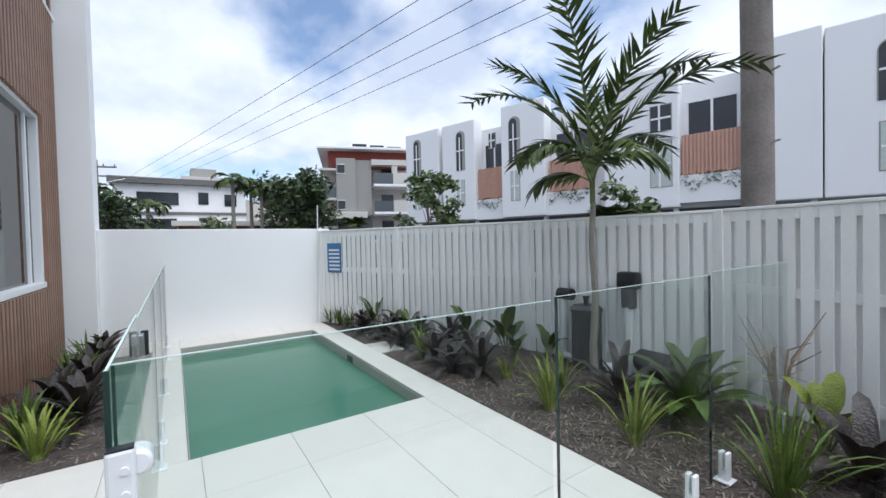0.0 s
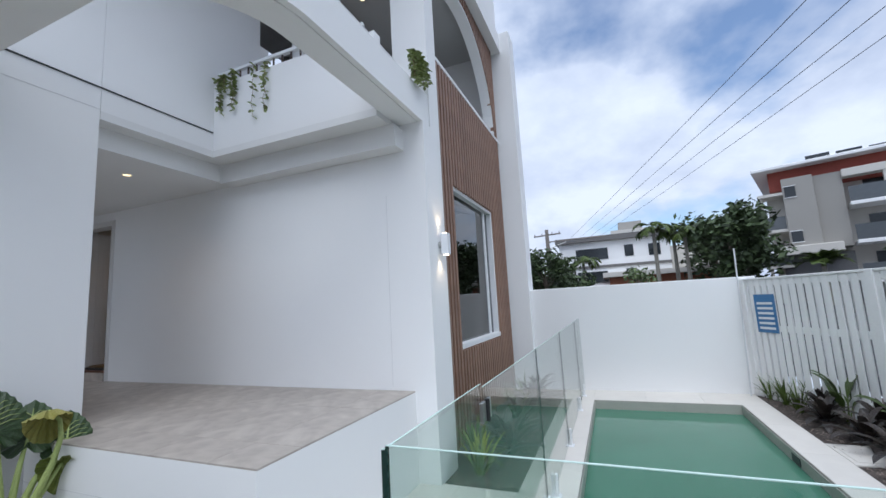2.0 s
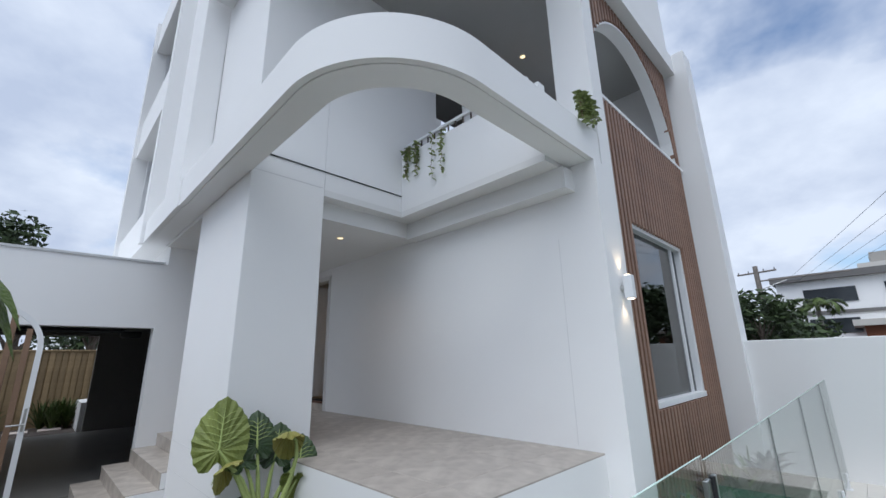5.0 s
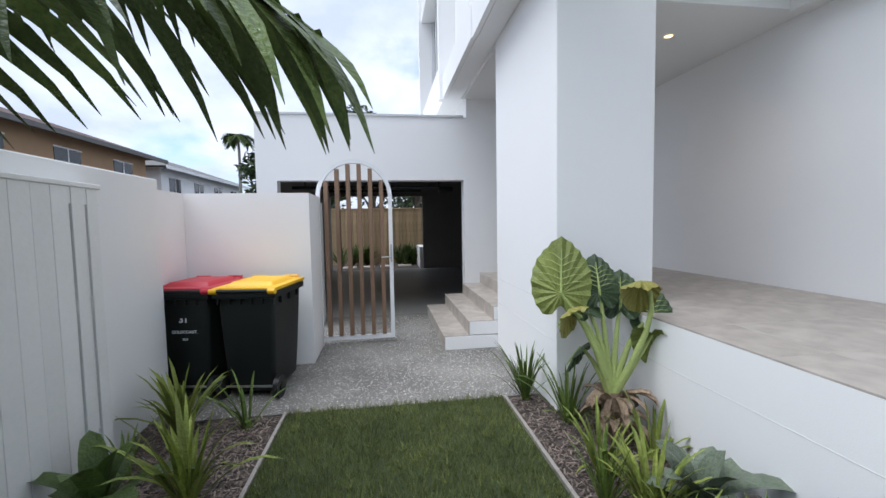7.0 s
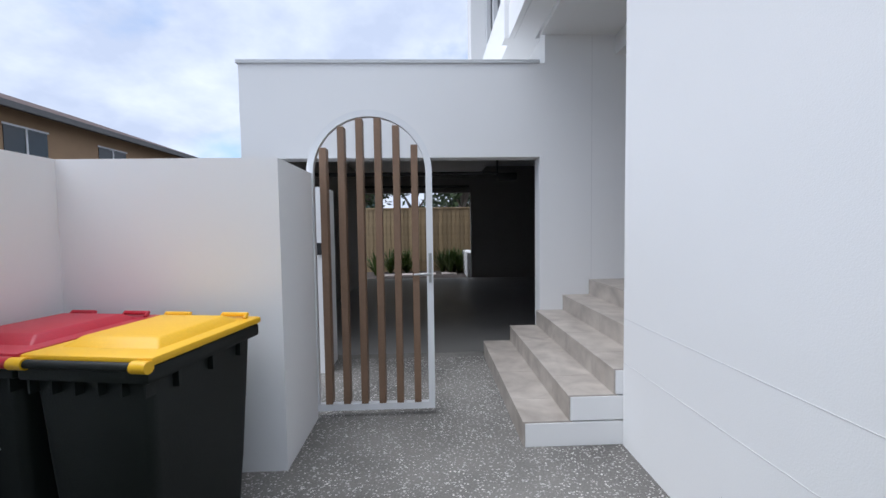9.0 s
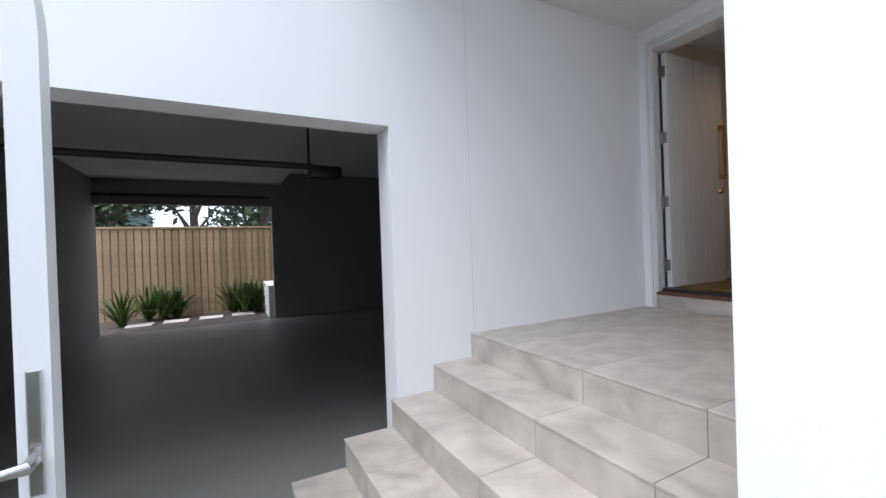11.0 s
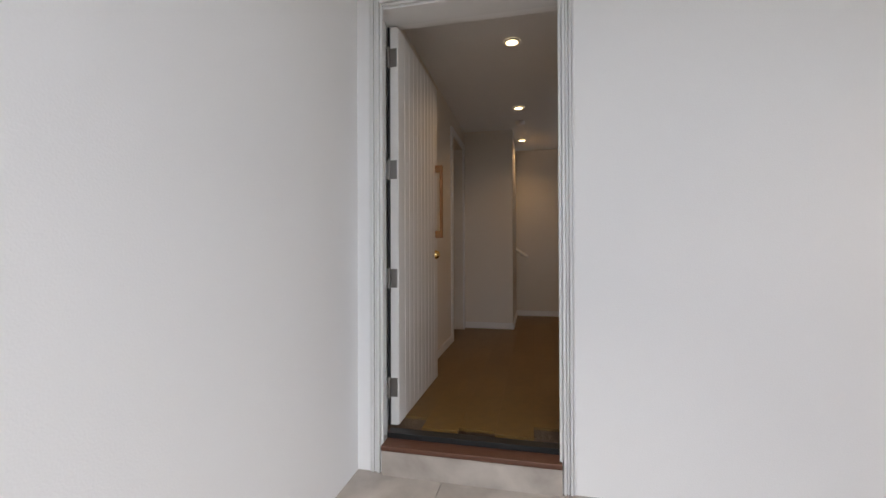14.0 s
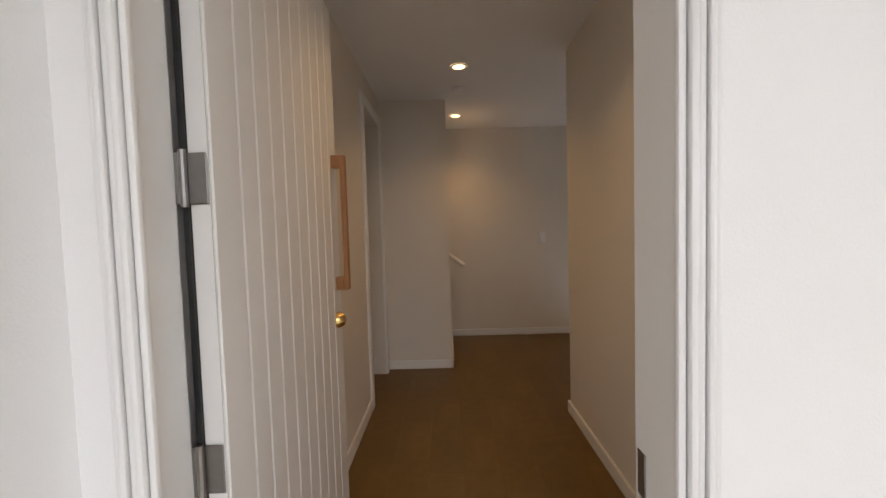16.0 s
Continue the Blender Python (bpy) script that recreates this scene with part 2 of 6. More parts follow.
bm = bmesh.new()
for b in ((-900, 900, -900, -4.9), (-900, 900, 26, 900), (-900, -3.0, -4.9, 26), (12, 900, -4.9, 26)):
    box(bm, *b, -0.4, -0.06)
struct("ground", bm, material("street_asphalt", (0.07, 0.07, 0.072), 0.9, var=0.2, scale=0.5, grain=60, bump=0.004), "grey asphalt street and land round the house", "ground")

# deck round the pool: a slab with the basin cut out, tiles lie on it
PX0, PX1, PY0, PY1 = 3.385, 7.37, -2.155, -0.11
deck = struct("pool_deck", boxes((1.0, PX0, -2.5, 1.36, -0.35, -0.012), (PX1, 8.1, -2.5, 1.1, -0.35, -0.012), (PX0, PX1, -2.5, PY0, -0.35, -0.012), (PX0, PX1, PY1, 0.4, -0.35, -0.012), (-0.6, 1.0, -2.5, 0.6, -0.35, -0.012)), GROUT, "pale stone tiled deck round the plunge pool", "deck")
basin = struct("pool_basin", boxes((PX0 - 0.15, PX0, PY0 - 0.15, PY1 + 0.15, -1.5, -0.36), (PX1, PX1 + 0.15, PY0 - 0.15, PY1 + 0.15, -1.5, -0.36), (PX0, PX1, PY0 - 0.15, PY0, -1.5, -0.36), (PX0, PX1, PY1, PY1 + 0.15, -1.5, -0.36), (PX0 - 0.15, PX1 + 0.15, PY0 - 0.15, PY1 + 0.15, -1.65, -1.5)), POOLTILE, "green plastered basin of the plunge pool", "pool")
bm = bmesh.new()
for b in ((PX0 + 0.004, PX0 + 0.012, PY0, PY1, -0.36, -0.02), (PX1 - 0.012, PX1 - 0.004, PY0, PY1, -0.36, -0.02), (PX0, PX1, PY0 + 0.004, PY0 + 0.012, -0.36, -0.02), (PX0, PX1, PY1 - 0.012, PY1 - 0.004, -0.36, -0.02)):
    box(bm, *b)
struct("pool_waterline_trim", bm, material("waterline_tile", (0.42, 0.42, 0.37), 0.4, var=0.08), "beige tiled waterline band inside the pool", "trim")

WATER = bpy.data.materials.new("pool_water")
WATER.use_nodes = True
nt = WATER.node_tree
b = nt.nodes["Principled BSDF"]
b.inputs["Base Color"].default_value = (0.075, 0.20, 0.135, 1)
b.inputs["Roughness"].default_value = 0.03
b.inputs["IOR"].default_value = 1.33
wv = nt.nodes.new("ShaderNodeTexNoise")
wv.inputs["Scale"].default_value, wv.inputs["Detail"].default_value = 3.0, 2
bp = nt.nodes.new("ShaderNodeBump")
bp.inputs["Strength"].default_value, bp.inputs["Distance"].default_value = 0.25, 0.02
tc = nt.nodes.new("ShaderNodeTexCoord")
nt.links.new(tc.outputs["Object"], wv.inputs["Vector"])
nt.links.new(wv.outputs["Fac"], bp.inputs["Height"])
nt.links.new(bp.outputs["Normal"], b.inputs["Normal"])
wn1 = nt.nodes.new("ShaderNodeTexNoise")
wn1.inputs["Scale"].default_value = 0.8
wr = nt.nodes.new("ShaderNodeValToRGB")
wr.color_ramp.elements[0].color, wr.color_ramp.elements[1].color = (0.055, 0.165, 0.105, 1), (0.085, 0.22, 0.15, 1)
nt.links.new(tc.outputs["Object"], wn1.inputs["Vector"])
nt.links.new(wn1.outputs["Fac"], wr.inputs["Fac"])
nt.links.new(wr.outputs["Color"], b.inputs["Base Color"])
struct("water", boxes((PX0 + 0.012, PX1 - 0.012, PY0 + 0.012, PY1 - 0.012, -0.6, -0.14)), WATER, "still cloudy green water in the plunge pool", "water")

struct("garden_bed_ground", boxes((-2.6, 8.1, -5.2, -2.5, -0.35, -0.01), (-2.6, -0.6, -2.5, 0.6, -0.35, -0.01), (PX0 + 0.42, 8.1, 0.4, 1.36, -0.35, -0.01)), MULCH, "dark bark mulch of the garden beds", "garden bed")
struct("side_bed_ground", boxes((-2.6, -0.92, 0.6, 4.03, -0.35, -0.01), (0.96, 1.8, 0.6, 4.03, -0.35, -0.01)), MULCH, "dark bark mulch beside the lawn", "garden bed")
struct("lawn_ground", boxes((-0.9, 0.93, 0.6, 4.03, -0.35, -0.005)), SOIL, "green lawn strip between two beds", "lawn")
struct("bed_edging_trim", boxes((-0.925, -0.9, 0.6, 4.03, -0.2, 0.015), (0.935, 0.96, 0.6, 4.03, -0.2, 0.015)), material("edging", (0.33, 0.30, 0.27), 0.8), "thin weathered timber lawn edging", "edging")
struct("path", boxes((-2.6, 1.4, 4.03, 7.55, -0.35, 0.0), (1.4, 3.74, 5.4, 7.4, -0.35, -0.004)), CONCRETE, "grey exposed aggregate concrete path", "path")
struct("garage_floor", boxes((-4.0, 8.0, 7.55, 14.75, -0.35, 0.002)), GARFLOOR, "smooth grey concrete garage floor", "floor")
struct("rear_bed_ground", boxes((-4.0, 8.0, 14.75, 20, -0.35, -0.02)), MULCH, "bark mulch behind the garage", "garden bed")

# porch
porch = struct("porch_floor", boxes((1.77, 3.75, 1.35, 5.43, -0.3, PZ - 0.012), (1.845, 3.75, 5.43, 7.4, -0.3, PZ - 0.012)), RENDER, "white rendered plinth of the raised porch", "porch")
pil = boxes((1.285, 2.125, 3.70, 5.435, -0.3, 7.0), w=0.008)
struct("pillar", pil, RENDER, "massive white rendered porch pillar", "pillar")
struct("pillar_groove_trim", boxes((1.2838, 1.285, 3.72, 5.42, 0.858, 0.862), (1.2838, 1.285, 3.72, 5.42, 0.56, 0.564), (1.29, 2.12, 3.697, 3.70, 3.692, 3.696)), JOINT, "thin joint lines in the white render", "trim")

struct("plinth_joint_trim", boxes((1.7688, 1.77, 1.36, 3.70, 0.552, 0.556)), JOINT, "thin joint line along the white plinth", "trim")

# house front wall with the entrance, wall runs along y
DY0, DY1, DZ1 = 6.36, 7.335, 3.21
struct("wall_west", boxes((3.745, 4.0, 1.12, DY0, -0.3, 3.66), (3.745, 4.0, DY1, 7.4, -0.3, 3.66), (3.745, 4.0, DY0, DY1, DZ1, 3.66), (3.745, 3.87, DY0, DY1, -0.3, FZ - 0.06), (4.0, 4.2, 1.12, 1.5, -0.3, 3.66)), RENDER, "white rendered house wall beside the entrance", "wall")
# joint lines on that wall
struct("wall_joint_trim", boxes((3.742, 3.745, 1.60, 1.604, 0.9, 2.9)), JOINT, "fine vertical control joint", "trim")

# garage front wall
GX0, GX1, GZ1 = -1.73, 1.27, 2.26
struct("wall_garage", boxes((-2.04, GX0, 7.4, 7.62, -0.3, 3.29), (GX0, GX1, 7.4, 7.62, GZ1, 3.29), (GX1, 4.0, 7.4, 7.62, -0.3, 3.29), (GX1 + 0.06, 4.0, 7.4, 7.62, 3.29, 7.0)), RENDER, "white rendered garage front wall", "wall")
struct("parapet_trim", boxes((-2.06, GX1, 7.38, 7.66, 3.29, 3.325)), material("capping", (0.62, 0.63, 0.64), 0.4, var=0.03), "thin grey metal parapet capping", "trim")
struct("joint_trim", boxes((1.86, 1.864, 7.398, 7.4, 0.87, 3.6)), JOINT, "fine vertical control joint", "trim")
# dark grey stands in for the unlit interior; the walls themselves are likely pale
GARWALL = material("garage_wall_shade", (0.24, 0.228, 0.212), 0.85, var=0.03, bump=0.001)
struct("wall_garage_side", boxes((-2.03, -1.85, 7.62, 14.9, -0.3, 3.3), (6.0, 6.2, 7.62, 14.9, -0.3, 3.3)), GARWALL, "garage side wall, its grey darkened for shade", "wall")
struct("wall_garage_rear", boxes((1.25, 6.0, 14.7, 14.9, -0.3, 3.3), (-1.85, 1.25, 14.7, 14.9, 2.5, 3.3)), GARWALL, "garage rear wall with a wide opening, its grey darkened for shade", "wall")
struct("ceiling_garage", boxes((-1.85, 1.45, 7.62, 14.7, 2.98, 3.28), (1.45, 6.0, 7.62, 14.7, 3.25, 3.28)), CEIL, "white garage ceiling", "ceiling")

# clad wall facing the pool, with window opening and arched loggia above
WX0, WX1, WZ0, WZ1 = 5.065, 7.12, 1.095, 3.345
CX0, CX1, CZ1 = 3.93, 8.0, 6.95
YC = 1.35


def arch_z(x, x0, x1, spring, top):
    c, a = (x0 + x1) / 2, (x1 - x0) / 2
    return spring + (top - spring) * math.sqrt(max(0.0, 1 - ((x - c) / a) ** 2))


LX0, LX1, LZ0, LSP, LTOP = 4.4, 7.72, 4.93, 4.93, 6.75
bm = boxes((4.2, WX0, YC + 0.03, 1.5, -0.3, LZ0), (WX1, 8.1, YC + 0.03, 1.5, -0.3, LZ0), (WX0, WX1, YC + 0.03, 1.5, -0.3, WZ0), (WX0, WX1, YC + 0.03, 1.5, WZ1, LZ0))
n = 32
for i in range(n):
    xa, xb = LX0 + (LX1 - LX0) * i / n, LX0 + (LX1 - LX0) * (i + 1) / n
    zl = max(arch_z(xa, LX0, LX1, LSP, LTOP), arch_z(xb, LX0, LX1, LSP, LTOP))
    box(bm, xa, xb, YC + 0.03, 1.5, zl, CZ1)
box(bm, 4.2, LX0, YC + 0.03, 1.5, LZ0, CZ1)
box(bm, LX1, 8.1, YC + 0.03, 1.5, LZ0, CZ1)
clad_wall = struct("wall_south", bm, TIMBERBACK, "dark backing of the timber batten wall", "wall")
bm = bmesh.new()
pts = [(LX0 + (LX1 - LX0) * i / 48, arch_z(LX0 + (LX1 - LX0) * i / 48, LX0, LX1, LSP, LTOP)) for i in range(49)]
for (xa, za), (xb, zb) in zip(pts, pts[1:]):
    v = [bm.verts.new(p) for p in ((xa, YC - 0.03, za), (xb, YC - 0.03, zb), (xb, YC + 0.16, zb), (xa, YC + 0.16, za), (xa, YC - 0.03, za - 0.04), (xb, YC - 0.03, zb - 0.04), (xb, YC + 0.16, zb - 0.04), (xa, YC + 0.16, za - 0.04))]
    for f in ((0, 1, 2, 3), (7, 6, 5, 4), (0, 4, 5, 1), (2, 6, 7, 3)):
        bm.faces.new([v[k] for k in f])
struct("loggia_arch_trim", bm, RENDER, "white rendered rim of the arched opening", "trim")
struct("loggia_sill_trim", boxes((4.2, 8.0, YC - 0.055, 1.5, LZ0, LZ0 + 0.05)), RENDER, "white sill under the arched opening", "trim")
struct("wall_loggia", boxes((4.3, 7.9, 3.2, 3.4, 4.2, 6.9), (7.9, 8.0, 1.5, 3.2, 4.2, 6.9)), RENDER, "white back wall of the upper loggia", "wall")
struct("pier", boxes((8.0, 8.45, 0.93, 1.5, -0.3, 7.4), w=0.01), RENDER, "white rendered corner pier", "pier")

# boundary wall and street walls
struct("wall_boundary", boxes((8.1, 8.3, -2.75, 0.93, -0.3, 1.88), w=0.012), RENDER, "white rendered boundary wall behind the pool", "wall")
struct("wall_street", boxes((-2.15, -1.95, 0.4, 4.38, -0.3, 1.95), w=0.01), RENDER, "white rendered street wall by the bins", "wall")
struct("wall_bin_nook", boxes((-2.35, -2.15, 4.2, 5.46, -0.3, 1.9), (-2.15, -0.88, 5.26, 5.46, -0.3, 1.9), (-1.08, -0.88, 5.46, 5.95, -0.3, 1.9), (-1.25, -1.05, 6.95, 7.4, -0.3, 1.9)), RENDER, "white rendered wall round the bins", "wall")

# first floor band with rounded corner: an outline swept round the void
BZ0, BZ1 = 3.66, 4.03
RC = 1.02
outer = [(0.97, 7.62), (0.97, 5.33), (0.985, 5.329), (0.985, 3.70), (0.985, 3.699), (0.985, 1.13 + RC)] + arc(0.985 + RC, 1.13 + RC, RC, 180, 270, 24)[1:] + [(3.93, 1.13)]
inner = [(1.28, 7.62), (1.28, 5.33), (1.28, 5.329), (1.28, 3.70), (1.29, 3.699), (1.29, 2.18)] + arc(1.29 + 0.76, 1.42 + 0.76, 0.76, 180, 270, 24)[1:] + [(3.93, 1.42)]
# section from the outer face to the inner one, with a drip groove in the soffit
PROFILE = ((0.0, BZ1), (0.0, BZ0), (0.16, BZ0), (0.16, BZ0 + 0.012), (0.21, BZ0 + 0.012), (0.21, BZ0), (1.0, BZ0), (1.0, BZ1))
bm = bmesh.new()
rings = [[bm.verts.new((xo + (xi - xo) * u, yo + (yi - yo) * u, z)) for u, z in PROFILE] for (xo, yo), (xi, yi) in zip(outer, inner)]
for ra, rb in zip(rings, rings[1:]):
    for k in range(len(PROFILE)):
        q = (k + 1) % len(PROFILE)
        bm.faces.new((ra[k], rb[k], rb[q], ra[q]))
bm.faces.new(rings[0])
bm.faces.new(rings[-1][::-1])
struct("balcony_band", bm, RENDER, "white rendered curved balcony edge over the porch", "balcony", soft=True)

# soffits and stepped ceiling over the porch
struct("ceiling_porch", boxes((2.125, 3.745, 3.88, 7.4, 3.385, 3.66), (1.285, 2.125, 5.435, 7.4, 3.60, 3.66), (3.545, 3.745, 1.36, 3.88, 3.365, 3.60), (3.30, 3.745, 1.42, 3.88, 3.60, 3.68), (2.125, 3.30, 3.70, 3.88, 3.60, 3.68)), CEIL, "white stepped ceiling over the porch", "ceiling")
struct("wall_void", boxes((2.125, 4.0, 3.70, 3.88, 3.68, 6.9)), RENDER, "white wall behind the porch void", "wall")
struct("wall_balcony", boxes((3.30, 3.42, 1.42, 3.70, 3.68, 4.52)), RENDER, "white balcony parapet with trailing plants", "wall")
struct("balcony_floor", boxes((3.42, 8.0, 1.5, 3.70, 3.68, 4.2)), RENDER, "balcony floor slab", "floor")
struct("shadow_gap_trim", boxes((1.30, 3.29, 3.688, 3.699, 3.90, 3.912)), BLACK, "thin dark shadow gap in the render", "trim")
struct("column", boxes((3.94, 4.2, 1.12, 1.56, 3.66, 6.95)), RENDER, "white rendered balcony column", "column")

# second floor slab, walls and roof
bm = bmesh.new()
prism(bm, [(0.985, 5.33), (0.985, 1.13 + RC)] + arc(0.985 + RC, 1.13 + RC, RC, 180, 270, 24)[1:] + [(8.35, 1.13), (8.35, 5.33)], 6.95, 7.35)
struct("upper_floor_band", bm, RENDER, "white rendered second floor slab edge", "balcony", soft=True)
rl = thing("balcony_balustrade", (3.36, 2.5, 4.52), "white balcony handrail on short dark balusters", "balustrade")
part("handrail", boxes((3.34, 3.39, 1.58, 3.68, 4.66, 4.70), w=0.006), WHITEMETAL, rl)
for i in range(16):
    part("baluster", boxes((3.357, 3.373, 1.62 + 0.132 * i, 1.636 + 0.132 * i, 4.52, 4.66)), TIMBERBACK, rl)
# the soffit's shade is put into this grey, darker than the other ceilings
struct("ceiling_terrace", boxes((1.35, 7.9, 1.56, 5.3, 6.9, 6.946)), material("soffit_shade_grey", (0.40, 0.40, 0.39), 0.85, var=0.03, bump=0), "shaded terrace ceiling", "ceiling")
struct("wall_upper_west", boxes((0.975, 1.28, 5.44, 6.35, 4.0, 10.6), (1.34, 1.6, 6.35, 7.62, 4.0, 10.6), (1.34, 8.0, 7.62, 16.0, 3.41, 10.6), (0.92, 1.34, 7.62, 7.80, 3.66, 10.6), (0.92, 1.34, 11.2, 11.45, 3.66, 10.6), (0.99, 1.34, 7.80, 11.2, 3.66, 4.4), (0.99, 1.34, 7.80, 11.2, 6.6, 7.5), (0.99, 1.34, 7.80, 11.2, 9.7, 10.6), (2.04, 3.95, 3.8, 7.4, 7.36, 10.6)), RENDER, "white rendered upper storeys of the house", "wall")
for i, z in enumerate((4.4, 7.5)):
    w = thing("window_%d" % (i + 2), (1.3, 9.5, z), "tall upper floor window with white fins", "window")
    w["kind"] = "structure"
    part("pane", boxes((1.30, 1.335, 7.85, 11.15, z + 0.02, z + 2.15)), BLACK, w)
    for y in (7.86, 8.65, 9.45, 10.25, 11.05):
        part("mullion", boxes((1.22, 1.30, y, y + 0.08, z + 0.02, z + 2.15)), WHITEMETAL, w)
struct("wall_upper_south", boxes((2.4, 8.3, 1.25, 1.5, 7.35, 10.1), (8.0, 8.3, 1.5, 7.0, 6.95, 10.1), (2.4, 8.3, 5.0, 5.2, 7.35, 10.1)), RENDER, "white rendered top storey wall", "wall")
for x0, x1, z0, z1 in ((2.9, 5.1, 7.55, 9.6), (5.97, 7.3, 8.45, 9.3)):
    w = thing("window_4" if x0 < 3 else "window_5", (x0, 1.25, z0), "top floor sliding window with a white frame", "window")
    w["kind"] = "structure"
    part("window_frame", boxes((x0, x1, 1.225, 1.249, z0, z0 + 0.06), (x0, x1, 1.225, 1.249, z1 - 0.06, z1), (x0, x0 + 0.06, 1.225, 1.249, z0 + 0.06, z1 - 0.06), (x1 - 0.06, x1, 1.225, 1.249, z0 + 0.06, z1 - 0.06), ((x0 + x1) / 2 - 0.03, (x0 + x1) / 2 + 0.03, 1.225, 1.249, z0 + 0.06, z1 - 0.06)), WHITEMETAL, w)
    for a, b in ((x0 + 0.06, (x0 + x1) / 2 - 0.03), ((x0 + x1) / 2 + 0.03, x1 - 0.06)):
        part("pane", boxes((a, b, 1.238, 1.246, z0 + 0.06, z1 - 0.06)), material("upper_pane", (0.03, 0.035, 0.04), 0.05, var=0.1, bump=0), w)
struct("roof_edge", boxes((1.8, 8.6, 1.02, 7.0, 10.1, 10.28)), RENDER, "white flat roof slab with deep eaves", "roof")
struct("wall_house_east", boxes((8.0, 8.2, 1.5, 16, -0.3, 7.0)), RENDER, "white side wall of the house", "wall")

# hall behind the front door
struct("hall_floor", boxes((4.0, 9.0, 5.2, 7.6, 0.7, FZ - 0.016)), material("floor_bed", (0.10, 0.06, 0.03), 0.7), "bed under the oak floor boards", "floor")
struct("wall_hall_left", boxes((4.0, 5.91, 7.34, 7.5, FZ - 0.1, 3.6), (6.55, 6.68, 7.34, 7.5, FZ - 0.1, 3.6), (5.91, 6.55, 7.34, 7.5, 3.16, 3.6), (6.68, 9.0, 7.34, 7.5, FZ - 0.1, 3.6)), INTWALL, "warm white hall wall with a doorway", "wall")
struct("wall_hall_right", boxes((4.0, 5.75, 5.85, 5.99, FZ - 0.1, 3.6), (5.61, 5.75, 5.2, 5.85, FZ - 0.1, 3.6)), INTWALL, "warm white hall wall", "wall")
struct("wall_hall_end", boxes((7.74, 7.9, 4.8, 6.765, FZ - 0.1, 3.6), (6.67, 9.0, 6.765, 7.34, FZ - 0.1, 3.6), (5.6, 7.9, 4.8, 4.95, FZ - 0.1, 3.6)), INTWALL, "warm white end wall of the hall", "wall")
struct("ceiling_hall", boxes((4.0, 9.0, 4.8, 7.6, 3.40, 3.6)), CEIL, "white hall ceiling with downlights", "ceiling")


# ---------- paving pieces ----------
def tiles(owner, mat, xs, ys, z, gap=0.003, th=0.012, name="tile", keep=lambda x, y: True):
    """Separate slabs in a grid of joints xs, ys, laid with open joints."""
    cache = {}
    for x0, x1 in zip(xs, xs[1:]):
        for y0, y1 in zip(ys, ys[1:]):
            if not keep((x0 + x1) / 2, (y0 + y1) / 2):
                continue
            key = (round(x1 - x0, 3), round(y1 - y0, 3))
            if key not in cache:
                w, d = key[0] / 2 - gap / 2, key[1] / 2 - gap / 2
                cache[key] = mesh_of(boxes((-w, w, -d, d, -th, 0), w=0.0015, seg=1), name, mat)
            piece(name, cache[key], owner, ((x0 + x1) / 2, (y0 + y1) / 2, z))


ys = [1.35, 1.74, 2.32, 2.90, 3.48, 3.70, 4.06, 4.64, 5.22, 5.434]
tiles(porch, TILE, [2.125, 3.04, 3.745], ys, PZ)
tiles(porch, TILE, [1.77, 2.125], ys[:6], PZ)
tiles(porch, TILE, [1.835, 3.745], [5.434, 5.80, 6.38, 6.96, 7.4], PZ, 0.002)
tiles(deck, DECK, [-0.6, 0.4, 1.6, 2.8, PX0 - 0.0], [-2.5, -2.14, -1.49, -0.84, -0.19, 0.4], 0.0)
tiles(deck, DECK, [1.0, 2.0, 2.9, 3.8], [0.4, 0.95, 1.35], 0.0)
tiles(deck, DECK, [PX0, 4.4, 5.4, 6.4, PX1], [-2.5, PY0 - 0.001], 0.0)
tiles(deck, DECK, [PX0, 4.4, 5.4, 6.4, PX1], [PY1 + 0.001, 0.4], 0.0)
tiles(deck, DECK, [PX1, 8.1], [-2.5, -1.7, -0.9, -0.1, 0.4], 0.0)

# steps up to the porch
steps = thing("entry_steps", (1.2, 6.4, 0), "four beige tiled steps with white rendered sides", "steps")
R = PZ / 5
for k in range(4):
    x0 = 0.615 + 0.305 * k
    st = part("step", boxes((x0 + 0.012, 1.845, 5.434, 7.4, R * k, R * (k + 1) - 0.012), w=0.002, seg=1), RENDER, steps)
    for y0, y1 in ((5.436, 5.80), (5.80, 6.38), (6.38, 6.96), (6.96, 7.398)):
        part("tile", boxes((x0 - 0.004, x0 + 0.33, y0 + 0.0015, y1 - 0.0015, R * (k + 1) - 0.012, R * (k + 1)), w=0.0015, seg=1), TILE, st)
        part("tile", boxes((x0, x0 + 0.011, y0 + 0.0015, y1 - 0.0015, R * k + 0.001, R * (k + 1) - 0.013), w=0.001, seg=1), TILE, st)
for y0, y1 in ((5.44, 5.80), (5.80, 6.38), (6.38, 6.96), (6.96, 7.398)):
    part("tile", boxes((1.834, 1.844, y0 + 0.0015, y1 - 0.0015, R * 4 + 0.001, PZ - 0.013)), TILE, porch)


